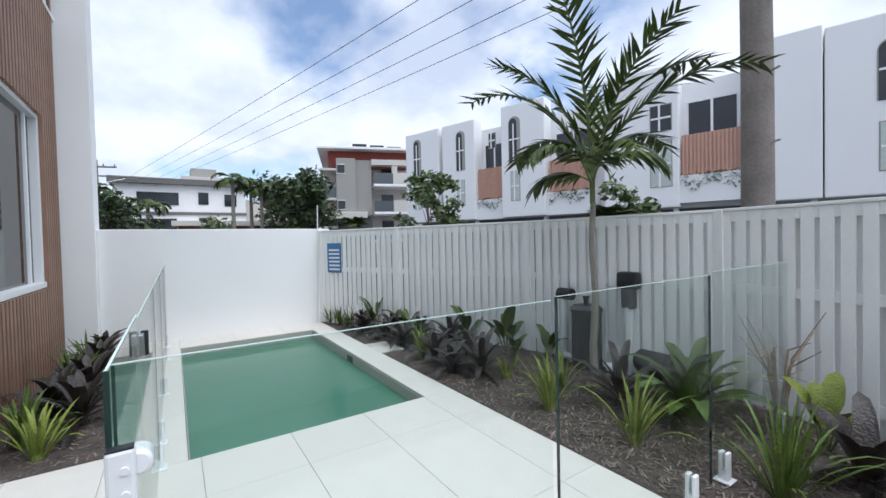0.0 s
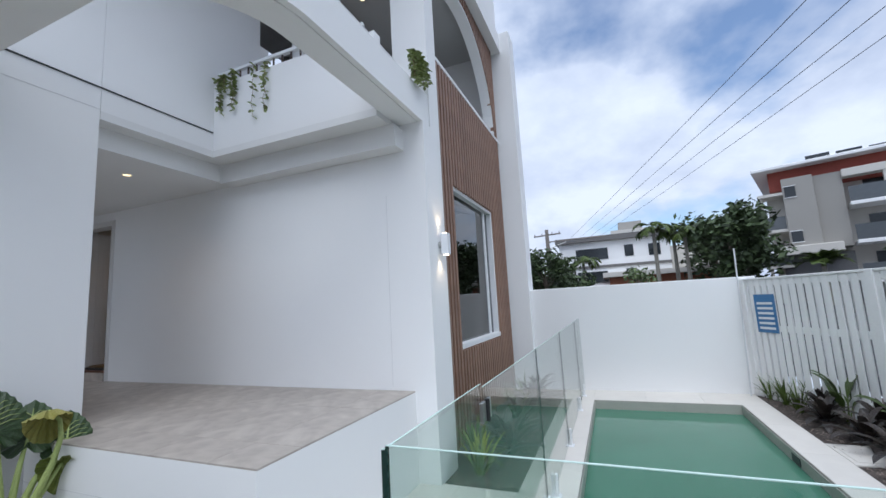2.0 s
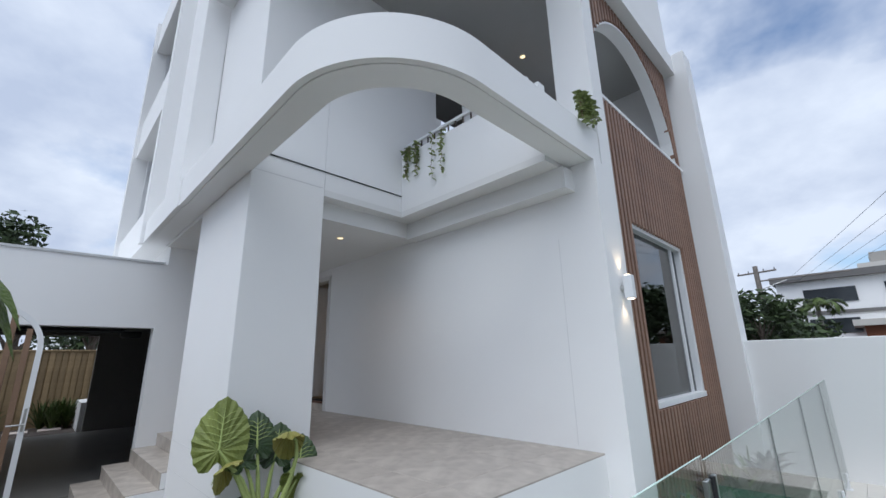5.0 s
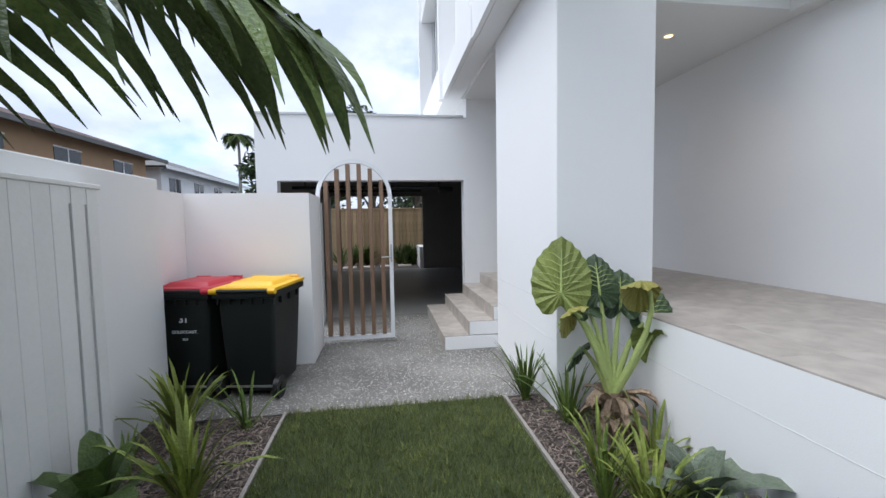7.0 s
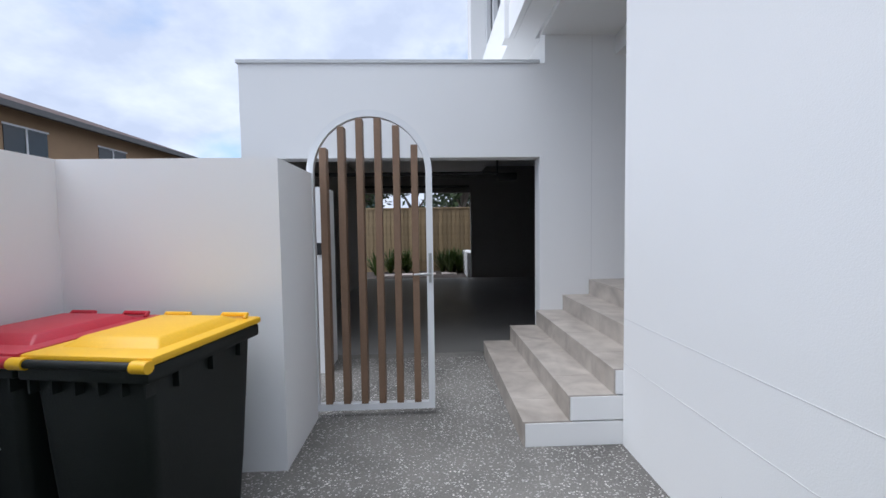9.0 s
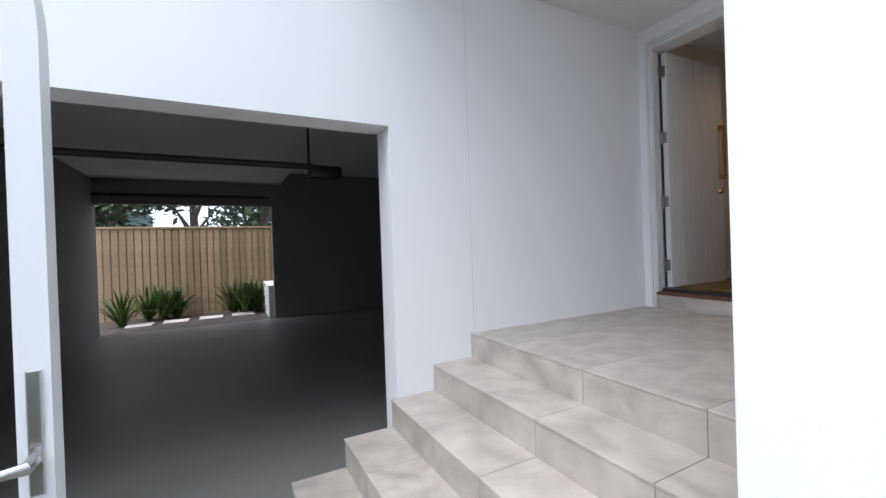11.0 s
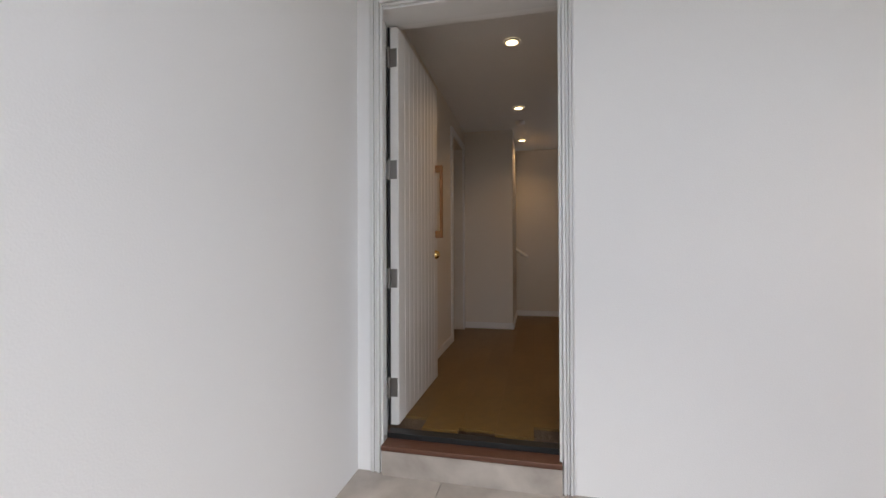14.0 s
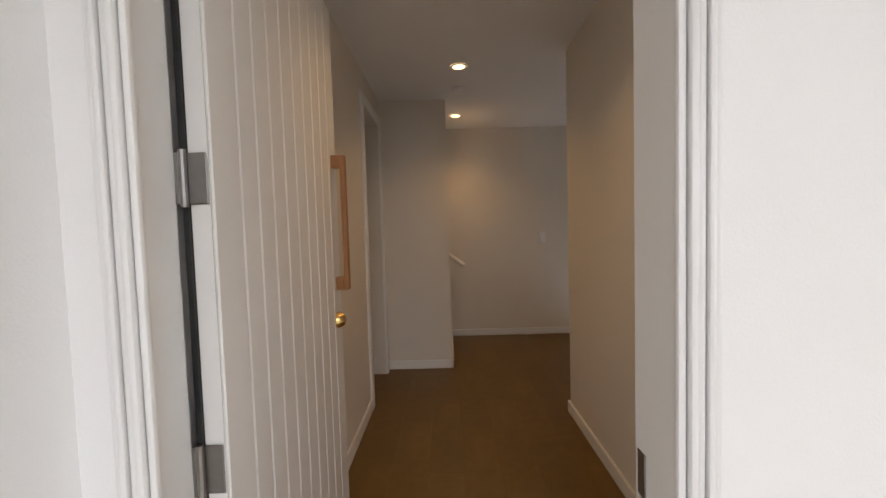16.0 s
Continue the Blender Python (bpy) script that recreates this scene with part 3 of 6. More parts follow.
# ---------- paling fence round the garden ----------
def picket_fence(a, b, top, label, group, post_first=True, tight=False):
    """White vertical board fence between two plan points: boards, rails, a cap and posts."""
    a, b = Vector(a), Vector(b)
    ln = (b - a).length
    ang = math.degrees(math.atan2(b.y - a.y, b.x - a.x))
    f = thing("picket_fence", (a.x, a.y, 0), label, "fence", group, ang)
    def put(name, bm, mat=FENCE, lb=""):
        ob = part(name, bm, mat)
        ob.parent = f
        return tagged(ob, lb) if lb else ob
    put("cap_rail", boxes((0, ln, -0.05, 0.05, top - 0.03, top), w=0.004, seg=1))
    put("top_rail", boxes((0, ln, -0.032, -0.012, top - 0.13, top - 0.03), w=0.003, seg=1))
    for z in (0.18, 1.02):
        put("rail", boxes((0, ln, -0.02, 0.02, z, z + 0.09), w=0.003, seg=1))
    if post_first:
        put("post", boxes((-0.045, 0.045, -0.06, 0.045, -0.3, top - 0.002), w=0.004, seg=1))
    n = int(ln / 0.124)
    w = ln / n
    front = mesh_of(boxes((-0.045, 0.045, -0.038, -0.021, -0.05, top - 0.032), w=0.002, seg=1), "board", FENCE)
    back = mesh_of(boxes((-0.048, 0.048, 0.021, 0.038, -0.05, top - 0.032), w=0.002, seg=1), "board", FENCE)
    rng = random.Random(int(ln * 1000))
    wide = mesh_of(boxes((-w / 2 + 0.0015, w / 2 - 0.0015, -0.038, -0.021, -0.05, top - 0.032), w=0.002, seg=1), "board", FENCE)
    for i in range(n):
        close = tight and i < n - 2
        piece("board", wide if close else front, f, (w * (i + 0.5), rng.uniform(-0.002, 0.002), 0))
        if i < n - 1 and not close:
            piece("board", back, f, (w * (i + 1) + rng.uniform(-0.012, 0.012), 0, 0))
    return f


FP = [(8.08, -2.58), (6.22, -3.36), (4.0, -4.31), (1.68, -4.64), (-0.5, -4.3)]
for i, (p, q) in enumerate(zip(FP, FP[1:])):
    picket_fence(p, q, 1.84, "white painted vertical board fence behind the garden bed", "street fence panels", True)
picket_fence((-0.5, -4.3), (-2.1, -3.2), 1.84, "white painted vertical board fence behind the garden bed", "street fence panels", True)
picket_fence((-1.89, 1.2), (-1.89, 3.5), 1.82, "white painted board fence panel beside the street wall", "street fence panels", True, True)
picket_fence((-2.1, -3.2), (-1.89, 1.2), 1.82, "white painted board fence panel beside the street wall", "street fence panels", True)

# ---------- timber cladding ----------
pitch = 0.112
n = int((8.0 - 4.2) / pitch)
cache = {}
for i in range(n):
    x = 4.24 + pitch * i
    if x > 7.96:
        break
    spans = [(-0.02, LZ0)] if x < WX0 - 0.02 or x > WX1 + 0.02 else [(-0.02, WZ0 - 0.005), (WZ1 - 0.03, LZ0)]
    za = arch_z(x, LX0, LX1, LSP, LTOP) + 0.01 if LX0 < x < LX1 else LZ0 + 0.055
    if x > LX1 or x < LX0:
        za = LZ0 + 0.055
    spans.append((za, 6.94))
    for z0, z1 in spans:
        key = (round(z0, 2), round(z1, 2))
        if key not in cache:
            cache[key] = mesh_of(boxes((-0.032, 0.032, -0.05, 0.03, key[0], key[1]), w=0.003, seg=1), "batten", TIMBER)
        piece("batten", cache[key], clad_wall, (x, YC, 0))

# ---------- big window ----------
win = thing("window_1", ((WX0 + WX1) / 2, 1.34, WZ0), "large fixed window with a white aluminium frame", "window")
win["kind"] = "structure"
fw = 0.075
part("window_frame", boxes((WX0 + 0.002, WX0 + fw, 1.345, 1.5, WZ0 + fw, WZ1 - fw), (WX1 - fw, WX1 - 0.002, 1.345, 1.5, WZ0 + fw, WZ1 - fw), (WX0 + 0.002, WX1 - 0.002, 1.345, 1.5, WZ1 - fw, WZ1 - 0.002), w=0.004, seg=1), WHITEMETAL, win)
part("window_sill", boxes((WX0 - 0.01, WX1 + 0.01, 1.325, 1.5, WZ0 + 0.002, WZ0 + fw), w=0.006), WHITEMETAL, win)
part("mullion", boxes((6.78, 6.83, 1.40, 1.47, WZ0 + fw, WZ1 - fw), w=0.003, seg=1), WHITEMETAL, win)
g1 = part("pane", boxes((WX0 + fw, 6.78, 1.43, 1.436, WZ0 + fw, WZ1 - fw)), WINGLASS, win)
g2 = part("pane", boxes((6.83, WX1 - fw, 1.43, 1.436, WZ0 + fw, WZ1 - fw)), WINGLASS, win)
g1.visible_shadow = g2.visible_shadow = False
struct("wall_room", boxes((4.05, 7.95, 4.4, 4.55, 0.9, 3.6), (4.01, 4.05, 1.5, 4.4, 0.9, 3.6), (7.95, 7.99, 1.5, 4.4, 0.9, 3.6), (4.05, 7.95, 1.5, 4.4, 0.85, 0.9), (4.05, 7.95, 1.5, 4.4, 3.56, 3.6)), INTWALL, "plain wall of the room behind the window", "wall")

# ---------- wall light ----------
wl = thing("wall_light", (4.01, 1.06, 2.34), "white up and down wall light with warm lamps", "wall lamp")
part("housing", boxes((3.97, 4.05, 1.0, 1.085, 2.23, 2.46), w=0.008), WHITEMETAL, wl)
part("bracket", disc(bmesh.new(), (4.01, 1.08, 2.34), 0.035, 0.04, 16, "y"), STEEL, wl)
LAMP = material("lamp_glow", (1.0, 0.80, 0.55), 0.5, var=0.0, bump=0, emit=5.0)
part("lamp", boxes((3.985, 4.035, 1.02, 1.065, 2.462, 2.466)), LAMP, wl)
part("lamp", boxes((3.985, 4.035, 1.02, 1.065, 2.224, 2.228)), LAMP, wl)
for z, s in ((2.48, 1), (2.21, -1)):
    sp = new("wall_light_beam", bpy.data.lights.new("wall_light_beam", "SPOT"))
    sp.data.energy, sp.data.color, sp.data.spot_size, sp.data.spot_blend = 2.2, (1.0, 0.72, 0.42), radians(95), 0.8
    sp.data.shadow_soft_size = 0.03
    sp.matrix_world = look((4.01, 1.06, z), (4.01, 1.10, z + s))


# ---------- glass pool fence ----------
def glass_panel(name, a, b, z0, z1, label, dark=(True, True), group="glass pool fence panels"):
    """A frameless pane between two plan points with polished edges."""
    a, b = Vector(a), Vector(b)
    ln = (b - a).length
    ang = math.degrees(math.atan2(b.y - a.y, b.x - a.x))
    p = thing(name, (a.x, a.y, 0), label, "glass fence", group, ang)
    g = part("pane", boxes((0.006, ln - 0.006, -0.005, 0.005, z0, z1 - 0.003)), GLASS)
    g.parent, g.visible_shadow = p, False
    t = part("top_edge", boxes((0.0, ln, -0.003, 0.003, z1 - 0.002, z1)), GLASSTOP)
    t.parent = p
    for i, x in enumerate((0.0, ln - 0.006)):
        if dark[i]:
            e = part("edge", boxes((x, x + 0.006, -0.006, 0.006, z0, z1 - 0.003)), GLASSEDGE)
            e.parent = p
    return p


def spigot(x, y, rz):
    """A white clamp foot that holds the glass: base plate, split upright, screw heads."""
    s = thing("fence_spigot", (x, y, 0.0), "white powder-coated spigot clamping the pool glass", "spigot", "glass fence spigots", rz)
    for nm, bm in (("base_plate", boxes((-0.05, 0.05, -0.05, 0.05, 0, 0.012), w=0.004)), ("jaw", boxes((-0.025, 0.025, -0.03, -0.008, 0.012, 0.19), w=0.006)), ("jaw", boxes((-0.025, 0.025, 0.008, 0.03, 0.012, 0.19), w=0.006)), ("web", boxes((-0.024, 0.024, -0.008, 0.008, 0.012, 0.07)))):
        part(nm, bm, WHITEMETAL).parent = s
    for z in (0.1, 0.15):
        part("screw", disc(bmesh.new(), (0, -0.036, z), 0.007, 0.006, 10, "y"), STEEL).parent = s


GT = 1.322
L1 = "clear frameless glass pool fence panel on white spigots"
glass_panel("pool_glass_gate", (1.0, 0.07), (1.90, 0.07), 0.08, GT, "clear frameless glass pool gate with a white latch", (True, False))
for x0, x1, d in ((1.92, 3.42, (False, True)), (3.44, 5.03, (False, True)), (5.05, 7.08, (False, True)), (7.10, 8.08, (False, False))):
    glass_panel("pool_glass_fence", (x0, 0.07), (x1, 0.07), 0.05, GT - 0.02, L1, d)
glass_panel("pool_glass_fence", (1.0, -1.38), (1.0, 0.06), 0.05, GT + 0.012, L1, (False, True))
glass_panel("pool_glass_fence", (1.0, -2.80), (1.0, -1.41), 0.05, GT + 0.024, L1, (True, True))
glass_panel("pool_glass_fence", (1.0, -4.10), (1.0, -2.84), 0.05, GT + 0.04, L1, (False, False))
for x in (2.2, 3.37, 3.81, 5.1, 6.66, 7.6):
    spigot(x, 0.07, 0)
for y in (-0.3, -1.15, -1.7, -2.56, -2.99, -3.98):
    spigot(1.0, y, 90)
# latch on the corner and hinges
lt = thing("gate_latch", (0.985, 0.03, 1.08), "white plastic magnetic pool gate latch on the glass corner", "latch")
part("housing", boxes((0.955, 0.985, 0.02, 0.075, 0.99, 1.15), w=0.008), WHITEMETAL, lt)
part("cap", boxes((0.957, 0.984, 0.022, 0.073, 1.148, 1.154), w=0.002), BLACK, lt)
part("knob", tube(bmesh.new(), [(0.986, 0.018, 1.10), (0.992, 0.018, 1.10), (1.045, 0.018, 1.10), (1.055, 0.018, 1.10)], [0.022, 0.029, 0.029, 0.02], 24), WHITEMETAL, lt, soft=True)
for z in (1.07, 1.125):
    part("screw", disc(bmesh.new(), (0.95, 0.04, z - 0.02), 0.009, 0.006, 12, "x"), WHITEMETAL, lt)
part("key", boxes((0.962, 0.975, 0.02, 0.03, 0.94, 0.98), w=0.002), BLACK, lt)
for zz in (1.20, 0.28):
    hg = thing("pool_gate_hinge_set", (1.91, 0.07, zz), "polished steel glass gate hinge", "hinge", "gate hinges")
    part("plate", boxes((1.84, 1.895, 0.045, 0.062, zz - 0.045, zz + 0.045), w=0.004), STEEL, hg)
    part("plate", boxes((1.925, 1.98, 0.045, 0.062, zz - 0.045, zz + 0.045), w=0.004), STEEL, hg)
    part("barrel", tube(bmesh.new(), [(1.91, 0.045, zz - 0.05), (1.91, 0.045, zz + 0.05)], 0.013, 12), BLACK, hg)
# skimmer lid and pool hatch
sk = thing("pool_access_cover", (5.45, -2.55, 0.0), "pale square skimmer lid set beside the pool coping", "lid")
part("frame", boxes((5.15, 5.75, -2.86, -2.5, -0.05, 0.004), w=0.003), DECK, sk)
part("lid", boxes((5.22, 5.68, -2.82, -2.54, 0.004, 0.01), w=0.003), DECK, sk)
sm = thing("skimmer_mouth", (5.45, PY0, -0.1), "dark skimmer opening in the pool wall", "skimmer")
part("slot", boxes((5.35, 5.56, PY0 + 0.012, PY0 + 0.018, -0.13, -0.05)), BLACK, sm)

# pool sign, pole net handle
sg = thing("pool_sign", (7.75, -2.66, 1.3), "blue and white pool safety sign on the fence", "sign")
def on_fence(s, off):
    d = Vector((6.22 - 8.08, -3.36 + 2.58, 0)).normalized()
    nrm = Vector((d.y, -d.x, 0))
    nrm = nrm if nrm.y > 0 else -nrm
    return Vector((8.08, -2.58, 0)) + d * s + nrm * (0.045 + off), d, nrm
def sign_quad(s0, s1, z0, z1, off, mat, name):
    bm = bmesh.new()
    p0, d, nrm = on_fence(s0, off)
    p1, _, _ = on_fence(s1, off)
    v = []
    for dz in (z0, z1):
        for p in (p0, p1, p1 + nrm * 0.002, p0 + nrm * 0.002):
            v.append(bm.verts.new((p.x, p.y, dz)))
    for f in ((3, 2, 1, 0), (4, 5, 6, 7), (0, 1, 5, 4), (1, 2, 6, 5), (2, 3, 7, 6), (3, 0, 4, 7)):
        bm.faces.new([v[i] for i in f])
    part(name, bm, mat, sg)
SIGNB = material("sign_blue", (0.035, 0.16, 0.36), 0.4, var=0.03, bump=0)
SIGNW = material("sign_white", (0.75, 0.78, 0.80), 0.4, var=0.03, bump=0)
sign_quad(0.22, 0.62, 1.0, 1.58, 0.003, SIGNB, "panel")
for i in range(6):
    sign_quad(0.27, 0.57, 1.05 + i * 0.075, 1.085 + i * 0.075, 0.006, SIGNW, "text_bar")
npole = thing("net_pole", (7.98, -2.55, 0), "thin white telescopic pool pole leaning in the corner", "pole")
part("shaft", tube(bmesh.new(), [(7.95, -2.42, 0.0), (8.03, -2.50, 2.35)], 0.012, 8), PVC, npole)

# ---------- front door ----------
prof = ((0.0, 0.014, 3.730), (0.016, 0.030, 3.722), (0.032, 0.044, 3.729), (0.046, 0.058, 3.724), (0.060, 0.072, 3.732))
tb = []
for a, b2, xf in prof:
    tb += [(xf, 3.745, 7.260 + a, 7.260 + b2, PZ + 0.002, 3.19 + b2), (xf, 3.745, 6.416 - b2, 6.416 - a, PZ + 0.002, 3.19 + b2), (xf, 3.745, 6.416 - a, 7.260 + a, 3.19 + a, 3.19 + b2)]
struct("door_trim", boxes(*tb, w=0.005), TRIM, "white moulded architrave round the front door", "trim", soft=True)
struct("door_jamb", boxes((3.746, 3.870, 7.292, 7.333, FZ - 0.02, 3.208), (3.874, 4.03, 7.318, 7.333, FZ - 0.02, 3.208), (3.746, 3.905, 6.362, 6.405, FZ - 0.02, 3.208), (3.746, 3.905, 6.405, 7.292, 3.18, 3.208), w=0.002, seg=1), TRIM, "white door jamb", "trim")
struct("door_step", boxes((3.715, 3.745, 6.405, 7.262, PZ, 0.985)), TILE, "beige tiled riser under the door sill", "trim")
struct("door_sill", boxes((3.705, 3.80, 6.405, 7.264, 0.985, 1.01), w=0.004), material("sill_timber", (0.11, 0.045, 0.025), 0.4, var=0.15, grain=50, bump=0.001), "dark red-brown timber door sill", "trim")
struct("door_seal", boxes((3.80, 3.86, 6.405, 7.264, 0.985, 1.035)), BLACK, "black threshold seal", "trim")
LEAF = 0.865
door = thing("front_door", (3.885, 7.280, 1.04), "white grooved front door standing open inwards", "door", "", -0.6)
def dput(nm, bm, mat, lb="", soft=False, up=None):
    ob = part(nm, bm, mat, None, lb, soft)
    ob.parent = up or door
    return ob
edges = [0.0, 0.11] + [0.11 + 0.082 * i for i in range(1, 9)] + [LEAF]
dput("leaf", boxes((0.0, LEAF, -0.044, -0.006, 0.0, 2.125)), DOORPAINT)
for x0, x1 in zip(edges, edges[1:]):
    dput("plank", boxes((x0 + 0.002, x1 - 0.002, -0.051, -0.044, 0.0, 2.125), w=0.0025, seg=1), DOORPAINT)
OAK = material("oak_handle", (0.30, 0.13, 0.04), 0.45, var=0.15, scale=10, grain=80, bump=0.001)
hd = dput("pull_handle", boxes((LEAF - 0.075, LEAF - 0.045, -0.105, -0.085, 1.02, 1.545), w=0.004), OAK, "oak pull handle")
for z in (1.02, 1.495):
    dput("handle_post", boxes((LEAF - 0.075, LEAF - 0.045, -0.087, -0.051, z, z + 0.05), w=0.004), OAK, "", False, hd)
dl = dput("deadlock", tube(bmesh.new(), [(LEAF - 0.065, -0.051, 0.90), (LEAF - 0.065, -0.058, 0.90), (LEAF - 0.065, -0.078, 0.90), (LEAF - 0.065, -0.082, 0.90)], [0.033, 0.033, 0.022, 0.018], 20), BRASS, "brass deadlock", True)
for z in (1.96, 1.36, 0.78, 0.2):
    h = dput("hinge", boxes((-0.006, -0.001, -0.044, -0.006, z - 0.05, z + 0.05), (-0.018, -0.013, 0.004, 0.040, z - 0.05, z + 0.05), w=0.002, seg=1), DKSTEEL, "dark steel butt hinge")
    dput("hinge_pin", tube(bmesh.new(), [(-0.012, -0.001, z - 0.055), (-0.012, -0.001, z + 0.055)], 0.008, 10), DKSTEEL, "", True, h)
# added black strip draws the dark of the gap between leaf and jamb
dput("door_gap_dark", boxes((-0.006, 0.004, -0.005, 0.007, 0.0, 2.125)), BLACK, "black strip drawn for the dark door gap")
strike = thing("strike_plate", (3.9, 6.405, 1.85), "dark steel strike plate in the door jamb", "strike plate")
part("plate", boxes((3.86, 3.89, 6.405, 6.408, 1.75, 1.84), w=0.001, seg=1), DKSTEEL, strike)

# ---------- hall ----------
BOARD = material("oak_floor", (0.145, 0.077, 0.015), 0.42, var=0.18, scale=2.2, grain=16, bump=0.0, tint=(0.185, 0.10, 0.022), rand=0.06)
hf = bpy.data.objects["hall_floor"]
rng = random.Random(5)
meshes = {}
for r in range(12):
    y = 5.2 + 0.19 * r
    x = 3.87 - rng.uniform(0, 1.2)
    while x < 8.0:
        ln = rng.choice((1.2, 1.5, 1.9))
        x0, x1 = max(x, 3.87 if y > 6.35 and y < 7.1 else 4.0), min(x + ln, 7.74)
        if x1 - x0 > 0.1:
            key = round(x1 - x0, 3)
            if key not in meshes:
                meshes[key] = mesh_of(boxes((0.0003, key - 0.0003, 0.0003, 0.1897, -0.015, 0)), "floor_board", BOARD)
            piece("floor_board", meshes[key], hf, (x0, y, FZ))
        x += ln
SK = 0.075
struct("baseboard", boxes((4.03, 5.90, 7.325, 7.34, FZ, FZ + SK), (6.69, 6.66, 7.325, 7.34, FZ, FZ + SK), (6.655, 6.67, 6.75, 7.325, FZ, FZ + SK), (6.655, 7.725, 6.75, 6.765, FZ, FZ + SK), (7.725, 7.74, 4.95, 6.75, FZ, FZ + SK), (4.03, 5.75, 5.99, 6.005, FZ, FZ + SK), (5.75, 5.765, 5.2, 6.005, FZ, FZ + SK), w=0.003, seg=1), TRIM, "white painted skirting boards", "baseboard")
struct("inner_door_trim", boxes((5.84, 5.91, 7.322, 7.34, FZ, 3.16), (6.55, 6.62, 7.322, 7.34, FZ, 3.16), (5.84, 6.62, 7.322, 7.34, 3.16, 3.23), w=0.003, seg=1), TRIM, "white casing round the inner doorway", "trim")
# hall wall colour about halved, so the side room's dimness is in the paint
DARKIN = material("dimmed_interior_wall", (0.36, 0.33, 0.29), 0.9, var=0.02, bump=0)
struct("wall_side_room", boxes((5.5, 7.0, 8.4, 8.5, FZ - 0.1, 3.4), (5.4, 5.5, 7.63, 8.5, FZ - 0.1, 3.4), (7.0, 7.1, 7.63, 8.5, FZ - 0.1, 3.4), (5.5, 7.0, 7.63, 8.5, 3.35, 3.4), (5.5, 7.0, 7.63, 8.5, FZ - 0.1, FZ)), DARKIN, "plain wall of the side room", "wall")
LAMPW = material("downlight_glow", (1.0, 0.74, 0.40), 0.5, var=0.0, bump=0, emit=1.5)
def downlight(x, y, z, energy, color=(1.0, 0.60, 0.26)):
    d = thing("downlight", (x, y, z), "small round recessed downlight with a warm lamp", "downlight", "ceiling downlights")
    bm = bmesh.new()
    for k in range(28):
        a0, a1 = k * math.tau / 28, (k + 1) * math.tau / 28
        q = [bm.verts.new((x + r * math.cos(a), y + r * math.sin(a), zz)) for a in (a0, a1) for r, zz in ((0.042, z - 0.006), (0.056, z - 0.004), (0.058, z))]
        bm.faces.new((q[0], q[1], q[4], q[3]))
        bm.faces.new((q[1], q[2], q[5], q[4]))
    part("bezel", bm, TRIM, d)
    part("lamp", disc(bmesh.new(), (x, y, z - 0.004), 0.042, 0.003, 24), LAMPW, d)
    l = new("downlight_beam", bpy.data.lights.new("downlight_beam", "SPOT"))
    l.data.energy, l.data.color, l.data.spot_size, l.data.spot_blend, l.data.shadow_soft_size = energy, color, radians(130), 0.9, 0.04
    l.matrix_world = look((x, y, z - 0.02), (x, y + 0.0001, z - 1))
for x in (4.64, 5.95, 7.17):
    downlight(x, 6.665, 3.398, 3.2)
downlight(2.81, 4.47, 3.383, 5)
downlight(5.35, 2.84, 6.896, 6)
det = thing("smoke_detector", (6.4, 6.665, 3.4), "white round smoke detector on the ceiling", "detector")
part("body", tube(bmesh.new(), [(6.4, 6.665, 3.40), (6.4, 6.665, 3.375), (6.4, 6.665, 3.36)], [0.055, 0.052, 0.035], 20), TRIM, det, soft=True)
rail = thing("stair_handrail", (7.2, 6.7, 1.9), "white sloping stair handrail end", "handrail")
part("rail", tube(bmesh.new(), [(7.50, 6.60, 1.88), (7.66, 6.80, 2.02)], 0.022, 10), TRIM, rail)
part("bracket", tube(bmesh.new(), [(7.56, 6.67, 1.93), (7.74, 6.69, 1.90)], 0.01, 8), STEEL, rail)
sw = thing("light_switch", (7.735, 5.7, 2.15), "small white light switch plate", "switch")
part("plate", boxes((7.728, 7.74, 5.66, 5.735, 2.09, 2.21), w=0.002, seg=1), TRIM, sw)
part("rocker", boxes((7.724, 7.728, 5.685, 5.71, 2.13, 2.17)), TRIM, sw)

# ---------- arched gate ----------
GY, GL, GR = 5.985, -0.92, 0.035
gate = thing("arched_gate", ((GL + GR) / 2, GY, 0.03), "white arched metal gate with brown timber slats, standing open", "gate")
def gate_path(inset):
    c, r = (GL + GR) / 2, (GR - GL) / 2 - inset
    return [(c - r, 0.05 + inset)] + [(c + r * math.cos(a), 1.9 + r * math.sin(a)) for a in [math.pi * (1 - k / 32) for k in range(33)]] + [(c + r, 0.05 + inset)]
po, pi_ = gate_path(0.0), gate_path(0.05)
bm = bmesh.new()
vo = [[bm.verts.new((x, y, z)) for x, z in po] for y in (GY - 0.025, GY + 0.025)]
vi = [[bm.verts.new((x, y, z)) for x, z in pi_] for y in (GY - 0.025, GY + 0.025)]
n = len(po)
for i in range(n):
    j = (i + 1) % n
    bm.faces.new((vo[0][i], vo[0][j], vi[0][j], vi[0][i]))
    bm.faces.new((vo[1][j], vo[1][i], vi[1][i], vi[1][j]))
    bm.faces.new((vo[0][j], vo[0][i], vo[1][i], vo[1][j]))
    bm.faces.new((vi[0][i], vi[0][j], vi[1][j], vi[1][i]))
part("frame", bm, WHITEMETAL, gate, soft=True)
